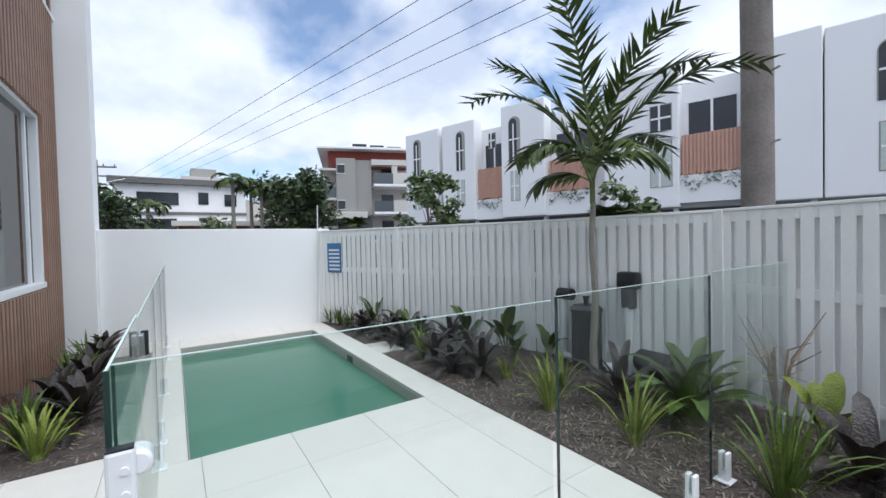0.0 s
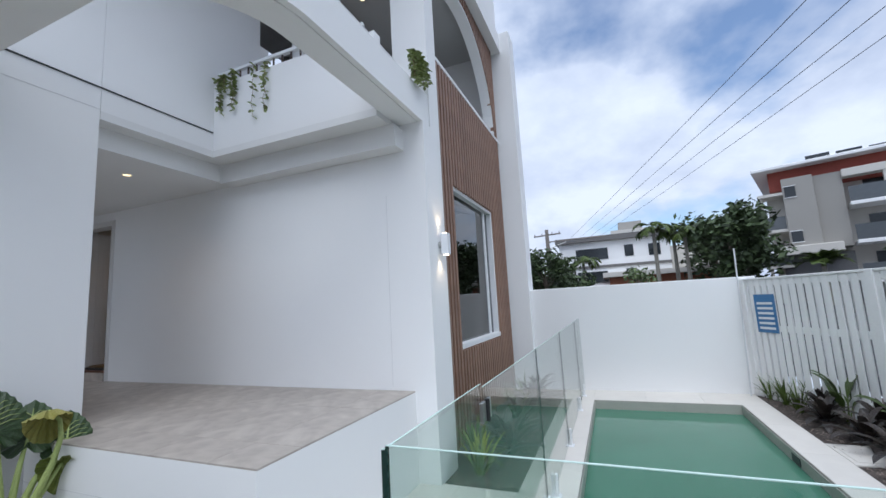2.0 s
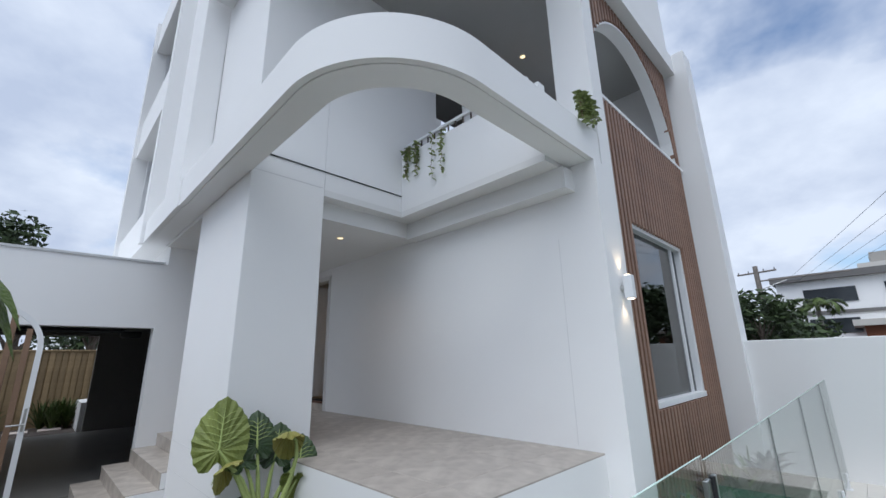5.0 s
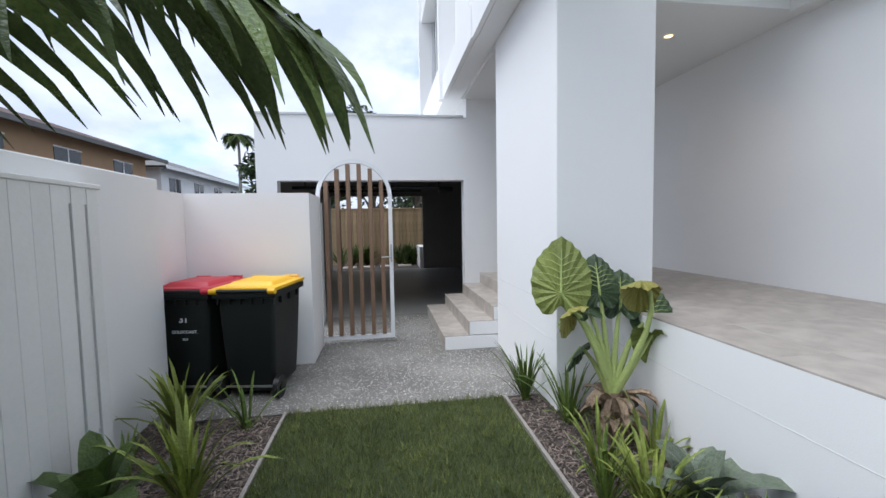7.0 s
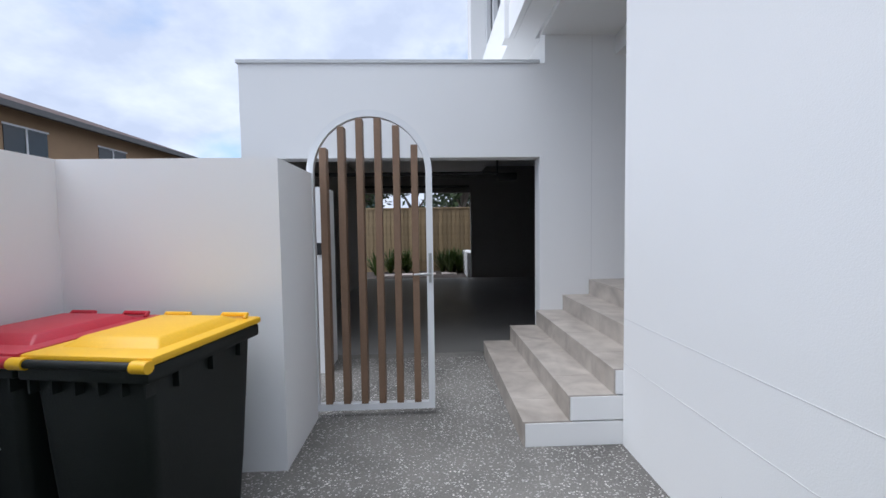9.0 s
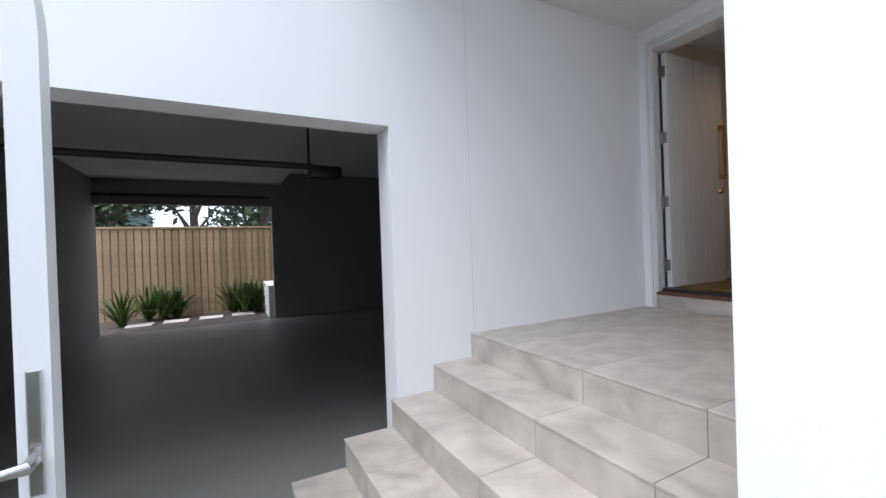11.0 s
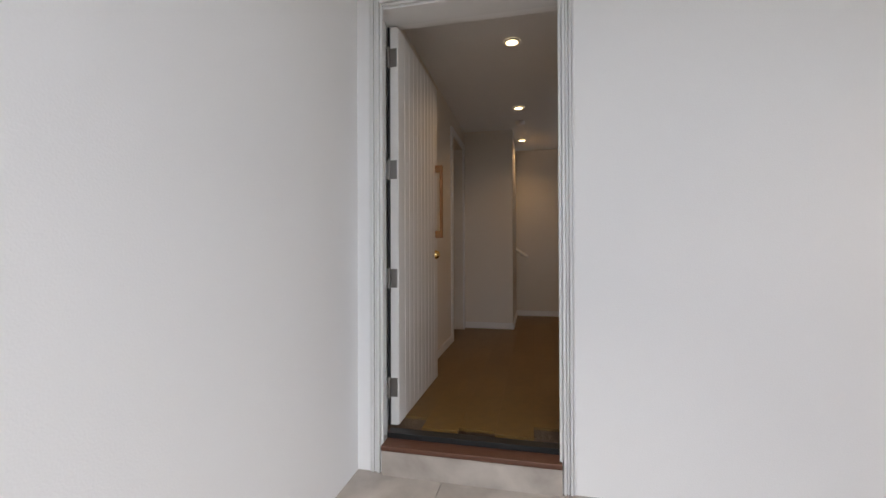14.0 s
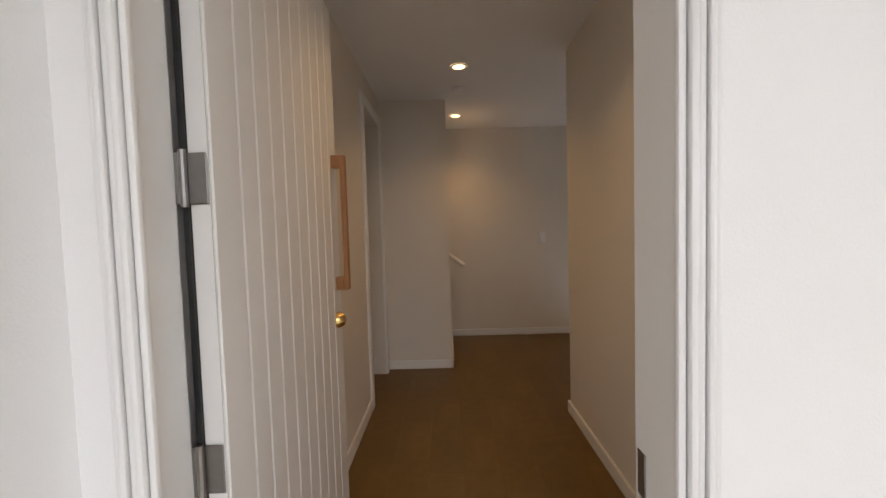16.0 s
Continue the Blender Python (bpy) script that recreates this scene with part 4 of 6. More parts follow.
for k in range(6):
    x = GL + 0.125 + k * 0.139
    c, r = (GL + GR) / 2, (GR - GL) / 2 - 0.052
    zt = 1.9 + math.sqrt(max(0, r * r - (abs(x - c) + 0.026) ** 2))
    part("slat", boxes((x - 0.026, x + 0.026, GY - 0.028, GY + 0.06, 0.102, zt), w=0.003, seg=1), GATEWOOD, gate)
part("lock_plate", boxes((GR - 0.035, GR - 0.012, GY - 0.031, GY - 0.025, 1.05, 1.28), w=0.003), STEEL, gate)
lev = part("lever", tube(bmesh.new(), [(GR - 0.024, GY - 0.03, 1.12), (GR - 0.024, GY - 0.075, 1.12), (GR - 0.05, GY - 0.082, 1.12), (GR - 0.15, GY - 0.082, 1.12)], [0.011, 0.011, 0.009, 0.008], 10), STEEL, gate, soft=True)
for z in (0.35, 1.2, 1.75):
    part("hinge", tube(bmesh.new(), [(GL - 0.012, GY, z - 0.04), (GL - 0.012, GY, z + 0.04)], 0.012, 10), WHITEMETAL, gate)
stub = thing("gate_striker", (-1.05, 6.94, 1.3), "black gate striker on the street wall", "striker")
part("body", boxes((-1.12, -1.06, 6.915, 6.95, 1.22, 1.34), w=0.004), BLACK, stub)


# ---------- bins ----------
def wheelie_bin(x, y, lid_mat, label, number=False):
    """Tapered two-wheeled bin with rim, hinged lid, bar, wheels. Its front faces +y, the wheels and bar -y side at the right."""
    b = thing("wheelie_bin", (x, y, 0), label, "bin", "wheelie bins", -9.0)
    W, D, H = 0.255, 0.325, 1.01
    bm = bmesh.new()
    v = []
    for z, s in ((0.04, 0.82), (0.30, 0.88), (0.62, 0.94), (H - 0.06, 1.0)):
        v.append([bm.verts.new((sx * W * s, sy * D * s, z)) for sx, sy in ((-1, -1), (1, -1), (1, 1), (-1, 1))])
    bm.faces.new(v[0][::-1])
    for r, q in zip(v, v[1:]):
        for k in range(4):
            bm.faces.new((r[k], r[(k + 1) % 4], q[(k + 1) % 4], q[k]))
    bm.faces.new(v[-1])
    bevel(bm, 0.035, 3)
    part("body", bm, BINBODY, None, "", True).parent = b
    rim = part("rim", boxes((-W - 0.025, W + 0.025, -D - 0.03, D + 0.035, H - 0.10, H - 0.035), w=0.014), BINBODY, None, "", True)
    rim.parent = b
    for k in range(6):
        part("rib", boxes((-W + 0.02 + k * 0.098, -W + 0.03 + k * 0.098, -D - 0.028, -D + 0.02, H - 0.15, H - 0.09)), BINBODY).parent = rim
    for sy in (-0.2, 0.0, 0.2):
        part("rib", boxes((W - 0.02, W + 0.022, sy - 0.008, sy + 0.008, H - 0.16, H - 0.09)), BINBODY).parent = rim
    bm = bmesh.new()
    base = [(-W - 0.03, -D - 0.015), (W + 0.03, -D - 0.015), (W + 0.03, D + 0.05), (-W - 0.03, D + 0.05)]
    prism(bm, base, H - 0.035, H + 0.0)
    bevel(bm, 0.012, 2)
    lid = part("lid", bm, lid_mat, None, "", True)
    lid.parent = b
    bm = bmesh.new()
    lo = [bm.verts.new((sx * (W - 0.03), sy * (D - 0.06) + 0.02, H - 0.004)) for sx, sy in ((-1, -1), (1, -1), (1, 1), (-1, 1))]
    hi = [bm.verts.new((sx * (W - 0.08), sy * (D - 0.12) + 0.02, H + 0.035)) for sx, sy in ((-1, -1), (1, -1), (1, 1), (-1, 1))]
    bm.faces.new(hi)
    for k in range(4):
        bm.faces.new((lo[k], lo[(k + 1) % 4], hi[(k + 1) % 4], hi[k]))
    bm.faces.new(lo[::-1])
    bevel(bm, 0.01, 2)
    part("crown", bm, lid_mat, None, "", True).parent = lid
    for sx in (-1, 1):
        part("grip", tube(bmesh.new(), [(sx * (W - 0.02), D - 0.02, H), (sx * (W - 0.02), D + 0.0, H + 0.018), (sx * (W - 0.16), D + 0.0, H + 0.018), (sx * (W - 0.16), D - 0.02, H)], 0.012, 8), lid_mat, None, "", True).parent = lid
        part("hinge_end", tube(bmesh.new(), [(sx * (W - 0.03), -D - 0.035, H - 0.03), (sx * (W + 0.035), -D - 0.035, H - 0.03)], 0.024, 14), lid_mat, None, "", True).parent = lid
    part("handle_bar", tube(bmesh.new(), [(-W + 0.03, -D - 0.035, H - 0.03), (W - 0.03, -D - 0.035, H - 0.03)], 0.017, 12), BINBODY, None, "", True).parent = b
    part("axle", tube(bmesh.new(), [(-W - 0.0, -D + 0.05, 0.10), (W + 0.0, -D + 0.05, 0.10)], 0.012, 8), STEEL).parent = b
    for sx in (-1, 1):
        wh = part("wheel", tube(bmesh.new(), [(sx * W * 0.90, -D + 0.05, 0.10), (sx * (W + 0.02), -D + 0.05, 0.10)], 0.10, 24), BLACK, None, "", True)
        wh.parent = b
        part("hub", tube(bmesh.new(), [(sx * (W + 0.02), -D + 0.05, 0.10), (sx * (W + 0.03), -D + 0.05, 0.10)], 0.04, 16), BINBODY).parent = wh
    if number:
        def words(txt, size, z):
            cu = bpy.data.curves.new("lettering", "FONT")
            cu.body, cu.size, cu.align_x, cu.extrude, cu.offset = txt, size, "CENTER", 0.0008, size * 0.025
            o = new("lettering", cu)
            o.parent = b
            dg = bpy.context.evaluated_depsgraph_get()
            me = bpy.data.meshes.new_from_object(o.evaluated_get(dg))
            bpy.data.objects.remove(o)
            me.materials.append(SIGNW)
            o = new("lettering", me)
            o.parent = b
            yb = -D * (0.94 + (z - 0.62) / 0.29 * 0.06) - 0.003
            o.matrix_basis = Matrix.Translation((0.02, yb, z)) @ Euler((radians(90 - 3.5), 0, 0)).to_matrix().to_4x4()
        words("31", 0.085, 0.70)
        words("GOLDCOAST.", 0.037, 0.60)
        words("2023", 0.026, 0.535)
    return b


wheelie_bin(-1.25, 4.70, BINYEL, "black wheelie bin with a bright yellow lid beside the wall")
wheelie_bin(-1.83, 4.80, BINRED, "black wheelie bin with a dark red lid and number", True)

# ---------- garage fittings and yard behind ----------
op = thing("garage_door_opener", (1.1, 9.0, 2.4), "dark garage door motor on its shaft", "motor")
part("shaft", tube(bmesh.new(), [(-1.84, 9.0, 2.29), (1.1, 9.0, 2.29)], 0.03, 10), BLACK, op)
part("motor", boxes((1.05, 1.36, 8.93, 9.08, 2.18, 2.30), w=0.03), BLACK, op, soft=True)
part("arm", boxes((1.05, 1.065, 8.98, 9.02, 2.30, 2.98)), BLACK, op)
part("arm", boxes((-1.6, -1.585, 8.98, 9.02, 2.31, 2.98)), BLACK, op)
ro = thing("roller_rail", (0, 14.5, 2.72), "dark horizontal rail over the rear opening", "rail")
part("rail", boxes((-1.84, 1.2, 14.6, 14.66, 2.64, 2.70)), BLACK, ro)
rf = thing("timber_fence", (0, 17.0, 0), "brown timber paling fence behind the garage", "fence")
part("rail", boxes((-4, 6, 17.03, 17.07, 0.4, 0.5)), PALING, rf)
part("rail", boxes((-4, 6, 17.03, 17.07, 1.7, 1.8)), PALING, rf)
part("cap", boxes((-4, 6, 16.96, 17.08, 2.14, 2.19), w=0.005, seg=1), PALING, rf)
pm = mesh_of(boxes((-0.062, 0.062, -0.01, 0.01, -0.1, 2.14), w=0.003, seg=1), "paling", PALING)
for i in range(66):
    piece("paling", pm, rf, (-4 + i * 0.15, 0.02, 0))
    piece("paling", pm, rf, (-4 + i * 0.15 + 0.075, -0.005, 0))
for i, x in enumerate((-1.35, -0.7, -0.02, 0.65)):
    pv = thing("stepping_stone", (x, 15.75 + 0.08 * i, 0), "pale rectangular stepping stone in the mulch", "paver", "stepping stones")
    part("slab", boxes((x - 0.24, x + 0.24, 15.5 + 0.08 * i, 15.98 + 0.08 * i, -0.05, 0.015), w=0.006), PAVER, pv)
rw = thing("planter_wall", (1.35, 15.2, 0), "low white rendered garden wall", "garden wall")
part("block", boxes((1.15, 1.4, 14.95, 16.6, -0.2, 0.72), w=0.006), RENDER, rw)

# ---------- pool equipment ----------
pe = thing("pool_filter", (3.0, -4.25, 0), "dark grey pool filter tank with white pipes by the fence", "pool filter")
DKG = material("filter_grey", (0.045, 0.048, 0.05), 0.5, var=0.1, bump=0.001)
part("tank", tube(bmesh.new(), [(3.0, -4.25, 0.0), (3.0, -4.25, 0.03), (3.0, -4.25, 0.66), (3.0, -4.25, 0.72), (3.0, -4.25, 0.76)], [0.16, 0.175, 0.175, 0.195, 0.15], 28), DKG, pe, soft=True)
part("lid_knob", tube(bmesh.new(), [(3.0, -4.25, 0.76), (3.0, -4.25, 0.84), (3.0, -4.25, 0.87)], [0.03, 0.03, 0.05], 12), BLACK, pe, soft=True)
part("pipe", tube(bmesh.new(), [(3.33, -4.24, 0.82), (3.33, -4.24, 0.2), (3.31, -4.22, 0.1), (3.16, -4.2, 0.07)], 0.045, 14), PVC, pe, soft=True)
part("valve", tube(bmesh.new(), [(3.40, -4.24, 0.87), (3.20, -4.24, 0.87)], 0.075, 16), BLACK, pe, soft=True)
pc = thing("pool_controller", (2.54, -4.42, 0.0), "black pool pump controller above a white pipe", "controller")
part("box", boxes((2.42, 2.67, -4.49, -4.36, 0.98, 1.18), w=0.03), BLACK, pc, soft=True)
part("lower_box", boxes((2.47, 2.62, -4.47, -4.37, 0.76, 0.99), w=0.02), DKG, pc, soft=True)
part("pipe", tube(bmesh.new(), [(2.56, -4.42, -0.02), (2.56, -4.42, 0.3), (2.55, -4.42, 0.6), (2.545, -4.42, 0.78)], 0.05, 14), PVC, pc, soft=True)
part("elbow", tube(bmesh.new(), [(2.56, -4.42, 0.06), (2.62, -4.34, 0.06), (2.75, -4.28, 0.06)], 0.05, 12), PVC, pc, soft=True)
pp = thing("pool_pump", (2.2, -4.4, 0), "black pool pump on the ground", "pump")
part("motor", tube(bmesh.new(), [(2.42, -4.38, 0.2), (2.38, -4.38, 0.2), (2.08, -4.38, 0.2), (2.04, -4.38, 0.2)], [0.10, 0.13, 0.13, 0.08], 20), BLACK, pp, soft=True)
part("foot", boxes((2.1, 2.36, -4.47, -4.29, -0.02, 0.09), w=0.01), BLACK, pp)


# ---------- plants ----------
LEAFG = material("strap_leaf", (0.052, 0.098, 0.018), 0.45, spec=0.3, var=0.3, scale=6, tint=(0.15, 0.21, 0.042), island=0.35)
LEAFL = material("lime_strap_leaf", (0.12, 0.17, 0.028), 0.45, spec=0.3, var=0.3, scale=6, tint=(0.29, 0.34, 0.07), island=0.35)
LEAFD = material("dark_bromeliad_leaf", (0.022, 0.014, 0.016), 0.35, var=0.4, scale=7, tint=(0.055, 0.045, 0.035), rand=0.4)
LEAFA = material("grey_green_leaf", (0.13, 0.165, 0.115), 0.45, spec=0.3, var=0.25, scale=7, tint=(0.21, 0.25, 0.18), rand=0.25)
LEAFB = material("paddle_leaf", (0.05, 0.09, 0.02), 0.35, spec=0.3, var=0.3, scale=5, tint=(0.11, 0.165, 0.04), rand=0.3)
PALMLEAF = material("palm_leaflet", (0.045, 0.08, 0.018), 0.4, spec=0.3, var=0.3, scale=5, tint=(0.12, 0.165, 0.04), island=0.4)
PALMSTEM = material("palm_stem", (0.13, 0.17, 0.06), 0.5, var=0.2)
PALMTRUNK = material("palm_trunk", (0.24, 0.225, 0.19), 0.8, var=0.2, scale=6, grain=30, bump=0.004)
ALOLEAF = material("elephant_ear_leaf", (0.17, 0.215, 0.045), 0.4, spec=0.3, var=0.25, scale=5, tint=(0.31, 0.36, 0.10), rand=0.15)
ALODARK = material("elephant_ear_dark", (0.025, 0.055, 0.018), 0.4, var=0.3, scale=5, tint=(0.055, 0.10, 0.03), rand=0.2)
ALOSTEM = material("elephant_ear_stem", (0.36, 0.43, 0.15), 0.5, var=0.12, scale=6, spec=0.3)
ALOYEL = material("yellowing_leaf", (0.33, 0.27, 0.05), 0.5, var=0.3, scale=7, tint=(0.30, 0.30, 0.08))
DRY = material("dry_sheath", (0.22, 0.14, 0.085), 0.9, var=0.4, scale=8, tint=(0.42, 0.32, 0.22), rand=0.2)


def blade(bm, base, az, up, length, width, droop, segs=7, fold=0.25, point=0.6, waist=0.35):
    """A leaf blade: starts at base along azimuth az, rising at up degrees, bending down by droop degrees over its length."""
    p = Vector(base)
    h = Vector((math.cos(az), math.sin(az), 0))
    side = Vector((-h.y, h.x, 0))
    rows = []
    for i in range(segs + 1):
        t = i / segs
        e = radians(up - droop * t * t)
        d = h * math.cos(e) + Vector((0, 0, 1)) * math.sin(e)
        nrm = -h * math.sin(e) + Vector((0, 0, 1)) * math.cos(e)
        w = width * 0.5 * (waist + (1 - waist) * min(1, t / 0.35)) * (1 if t < point else math.sqrt(max(0.0, 1 - ((t - point) / (1 - point)) ** 2)) + 0.02)
        rows.append((bm.verts.new(p - side * w + nrm * w * fold), bm.verts.new(p), bm.verts.new(p + side * w + nrm * w * fold)))
        p = p + d * length / segs
    for a, b in zip(rows, rows[1:]):
        bm.faces.new((a[0], a[1], b[1], b[0]))
        bm.faces.new((a[1], a[2], b[2], b[1]))


def strap_plant(x, y, seed, n, length, width, mat, label, cat="strap plant", group="strap-leaf plants", z=0.0, name="strap_plant"):
    rng = random.Random(seed)
    pl = thing(name, (x, y, z), label, cat, group)
    bm = bmesh.new()
    for i in range(n):
        az = rng.uniform(0, math.tau)
        r = rng.uniform(0, 0.05)
        up = rng.choice((rng.uniform(68, 88), rng.uniform(45, 75)))
        blade(bm, (x + r * math.cos(az), y + r * math.sin(az), z - 0.02), az, up, length * rng.uniform(0.65, 1.1), width * rng.uniform(0.8, 1.2), rng.uniform(15, 105) * (88 - up + 25) / 60, 6, 0.35, 0.3, 0.6)
    part("foliage", bm, mat, pl, soft=True)
    bm = bmesh.new()
    tube(bm, [(x, y, z - 0.03), (x, y, z + 0.05)], [0.045, 0.03], 8)
    part("crown", bm, mat, pl)
    return pl


LEAVES = {}


def leaf_mesh(kind, mat, length, width, droop):
    key = (kind, mat.name, length, width, droop)
    if key not in LEAVES:
        bm = bmesh.new()
        blade(bm, (0, 0, 0), 0, 0, length, width, droop, 7, 0.3, 0.45, 0.45)
        me = mesh_of(bm, "leaf", mat)
        for p in me.polygons:
            p.use_smooth = True
        LEAVES[key] = me
    return LEAVES[key]


def rosette(x, y, seed, n, length, width, mat, label, cat="bromeliad", group="bromeliads", z=0.0, upmin=15, upmax=80, name="bromeliad"):
    """A rosette of broad leaves, each an object of its own."""
    rng = random.Random(seed)
    pl = thing(name, (x, y, z), label, cat, group)
    part("core", tube(bmesh.new(), [(x, y, z - 0.03), (x, y, z + 0.09)], [0.06, 0.03], 8), mat, pl)
    for i in range(n):
        t = i / (n - 1)
        az = i * 137.5 + rng.uniform(-15, 15)
        up = upmax + (upmin - upmax) * t + rng.uniform(-8, 8)
        me = leaf_mesh("rosette", mat, round(length * (0.7, 0.85, 1.0)[i % 3], 3), round(width, 3), (35, 60, 80)[i % 3])
        ob = new("leaf", me)
        ob.parent = pl
        ob.matrix_basis = pose(0, 0, 0.03 + 0.03 * (1 - t), 0, -up, az)
    return pl


def paddle_plant(x, y, seed, n, height, mat, label, z=0.0):
    """Upright broad leaves on stalks."""
    rng = random.Random(seed)
    pl = thing("broadleaf_plant", (x, y, z), label, "foliage plant", "broad-leaf plants")
    for i in range(n):
        az, up = rng.uniform(0, math.tau), rng.uniform(60, 86)
        hgt = height * rng.uniform(0.6, 1.0)
        d = Vector((math.cos(az) * math.cos(radians(up)), math.sin(az) * math.cos(radians(up)), math.sin(radians(up))))
        b0 = Vector((x, y, z - 0.02))
        mid = b0 + d * hgt * 0.45
        bm = bmesh.new()
        blade(bm, mid, az + rng.uniform(-0.4, 0.4), up - 8, hgt * 0.65, hgt * 0.24, rng.uniform(30, 90), 8, 0.25, 0.4, 0.2)
        lf = part("leaf", bm, mat, pl, soft=True)
        part("stalk", tube(bmesh.new(), [b0, mid], [0.01, 0.007], 6), PALMSTEM, lf)
    return pl


STRAP = "clump of green arching strap leaves in dark mulch"
BROM = "dark burgundy bromeliad rosette in the mulch bed"
PAD = "glossy dark green broad-leaved plant in the mulch bed"
for i, (x, y) in enumerate(((7.75, -2.78), (7.35, -2.95), (7.5, -2.72), (7.1, -2.75), (7.85, -2.65))):
    strap_plant(x, y, 10 + i, 30, 0.42, 0.018, LEAFG, STRAP)
for i, (x, y, n, l, m) in enumerate(((4.6, -2.85, 22, 0.42, LEAFL), (5.3, -3.2, 22, 0.4, LEAFG), (2.42, -2.95, 34, 0.55, LEAFL), (2.75, -3.5, 20, 0.42, LEAFL), (1.62, -2.98, 34, 0.6, LEAFL), (0.72, -3.05, 44, 0.62, LEAFG), (3.3, -3.2, 14, 0.35, LEAFL))):
    strap_plant(x, y, 30 + i, n, l, 0.024, m, STRAP)
for i, (x, y, s) in enumerate(((6.15, -3.2, 0.5), (5.0, -3.6, 0.52), (3.62, -3.1, 0.6), (2.1, -3.55, 0.66), (5.6, -3.4, 0.4), (4.3, -3.4, 0.42), (6.9, -2.95, 0.42), (5.3, -2.92, 0.46), (4.35, -2.9, 0.48), (5.8, -2.88, 0.42), (3.85, -2.82, 0.42), (6.5, -2.8, 0.4))):
    rosette(x, y, 50 + i, 18, s, 0.085, LEAFD, BROM)
for i, (x, y, h) in enumerate(((6.6, -3.05, 0.75), (5.85, -3.3, 0.65), (4.75, -3.75, 0.65), (4.0, -3.85, 0.75), (3.5, -4.1, 0.5), (3.75, -3.75, 0.45))):
    paddle_plant(x, y, 70 + i, 7, h, LEAFB, PAD)
rosette(1.6, -3.85, 90, 22, 0.75, 0.13, LEAFB, "large glossy green rosette plant by the fence", "bromeliad", "bromeliads", 0.0, 25, 82)
rosette(0.45, -3.55, 91, 16, 0.6, 0.12, LEAFD, BROM)
paddle_plant(0.72, -3.85, 92, 6, 0.6, LEAFL, "lime green broad-leaved plant in the mulch bed")
# bed in front of the battens
for i, (x, y, s) in enumerate(((4.75, 0.68, 0.62), (5.6, 0.75, 0.58), (6.5, 0.75, 0.55), (7.4, 0.8, 0.5), (5.2, 0.95, 0.5))):
    rosette(x, y, 110 + i, 18, s, 0.09, LEAFD, BROM)
for i, (x, y) in enumerate(((4.12, 0.85), (4.45, 1.0), (7.0, 0.95), (6.0, 0.95))):
    strap_plant(x, y, 130 + i, 26, 0.5, 0.028, LEAFL if i == 0 else LEAFG, STRAP)
# left of the lawn
for i, (x, y, n, l, w, m) in enumerate(((-1.62, 3.85, 34, 0.6, 0.034, LEAFL), (-1.15, 3.85, 18, 0.48, 0.02, LEAFG), (-1.2, 3.0, 34, 0.62, 0.036, LEAFL), (-1.72, 3.35, 14, 0.3, 0.02, LEAFG))):
    strap_plant(x, y, 150 + i, n, l, w, m, STRAP)
rosette(-1.62, 2.95, 160, 11, 0.5, 0.13, LEAFB, "green broad-leaved rosette beside the fence panel")
# right of the lawn
for i, (x, y, n, l, w, m) in enumerate(((1.12, 3.98, 34, 0.55, 0.02, LEAFG), (1.3, 3.52, 36, 0.55, 0.02, LEAFG), (1.25, 2.45, 36, 0.5, 0.026, LEAFL), (1.2, 2.85, 26, 0.45, 0.024, LEAFL), (1.4, 1.95, 32, 0.52, 0.026, LEAFG), (1.62, 1.62, 26, 0.5, 0.024, LEAFG), (1.62, 2.95, 14, 0.5, 0.024, LEAFL), (1.15, 2.1, 34, 0.46, 0.022, LEAFL), (1.3, 1.6, 30, 0.46, 0.022, LEAFG), (1.08, 2.6, 26, 0.42, 0.02, LEAFG))):
    strap_plant(x, y, 170 + i, n, l, w, m, STRAP)
rosette(1.52, 2.42, 180, 13, 0.46, 0.15, LEAFA, "grey-green agave-like rosette against the white plinth", "succulent", "", 0.0, 30, 78, "agave")
rosette(1.58, 1.98, 181, 13, 0.42, 0.13, LEAFD, BROM)

# elephant ear plant in front of the pillar
alo = thing("elephant_ear_plant", (1.5, 3.2, 0), "tall elephant ear plant with ribbed leaves and a shaggy base", "plant")


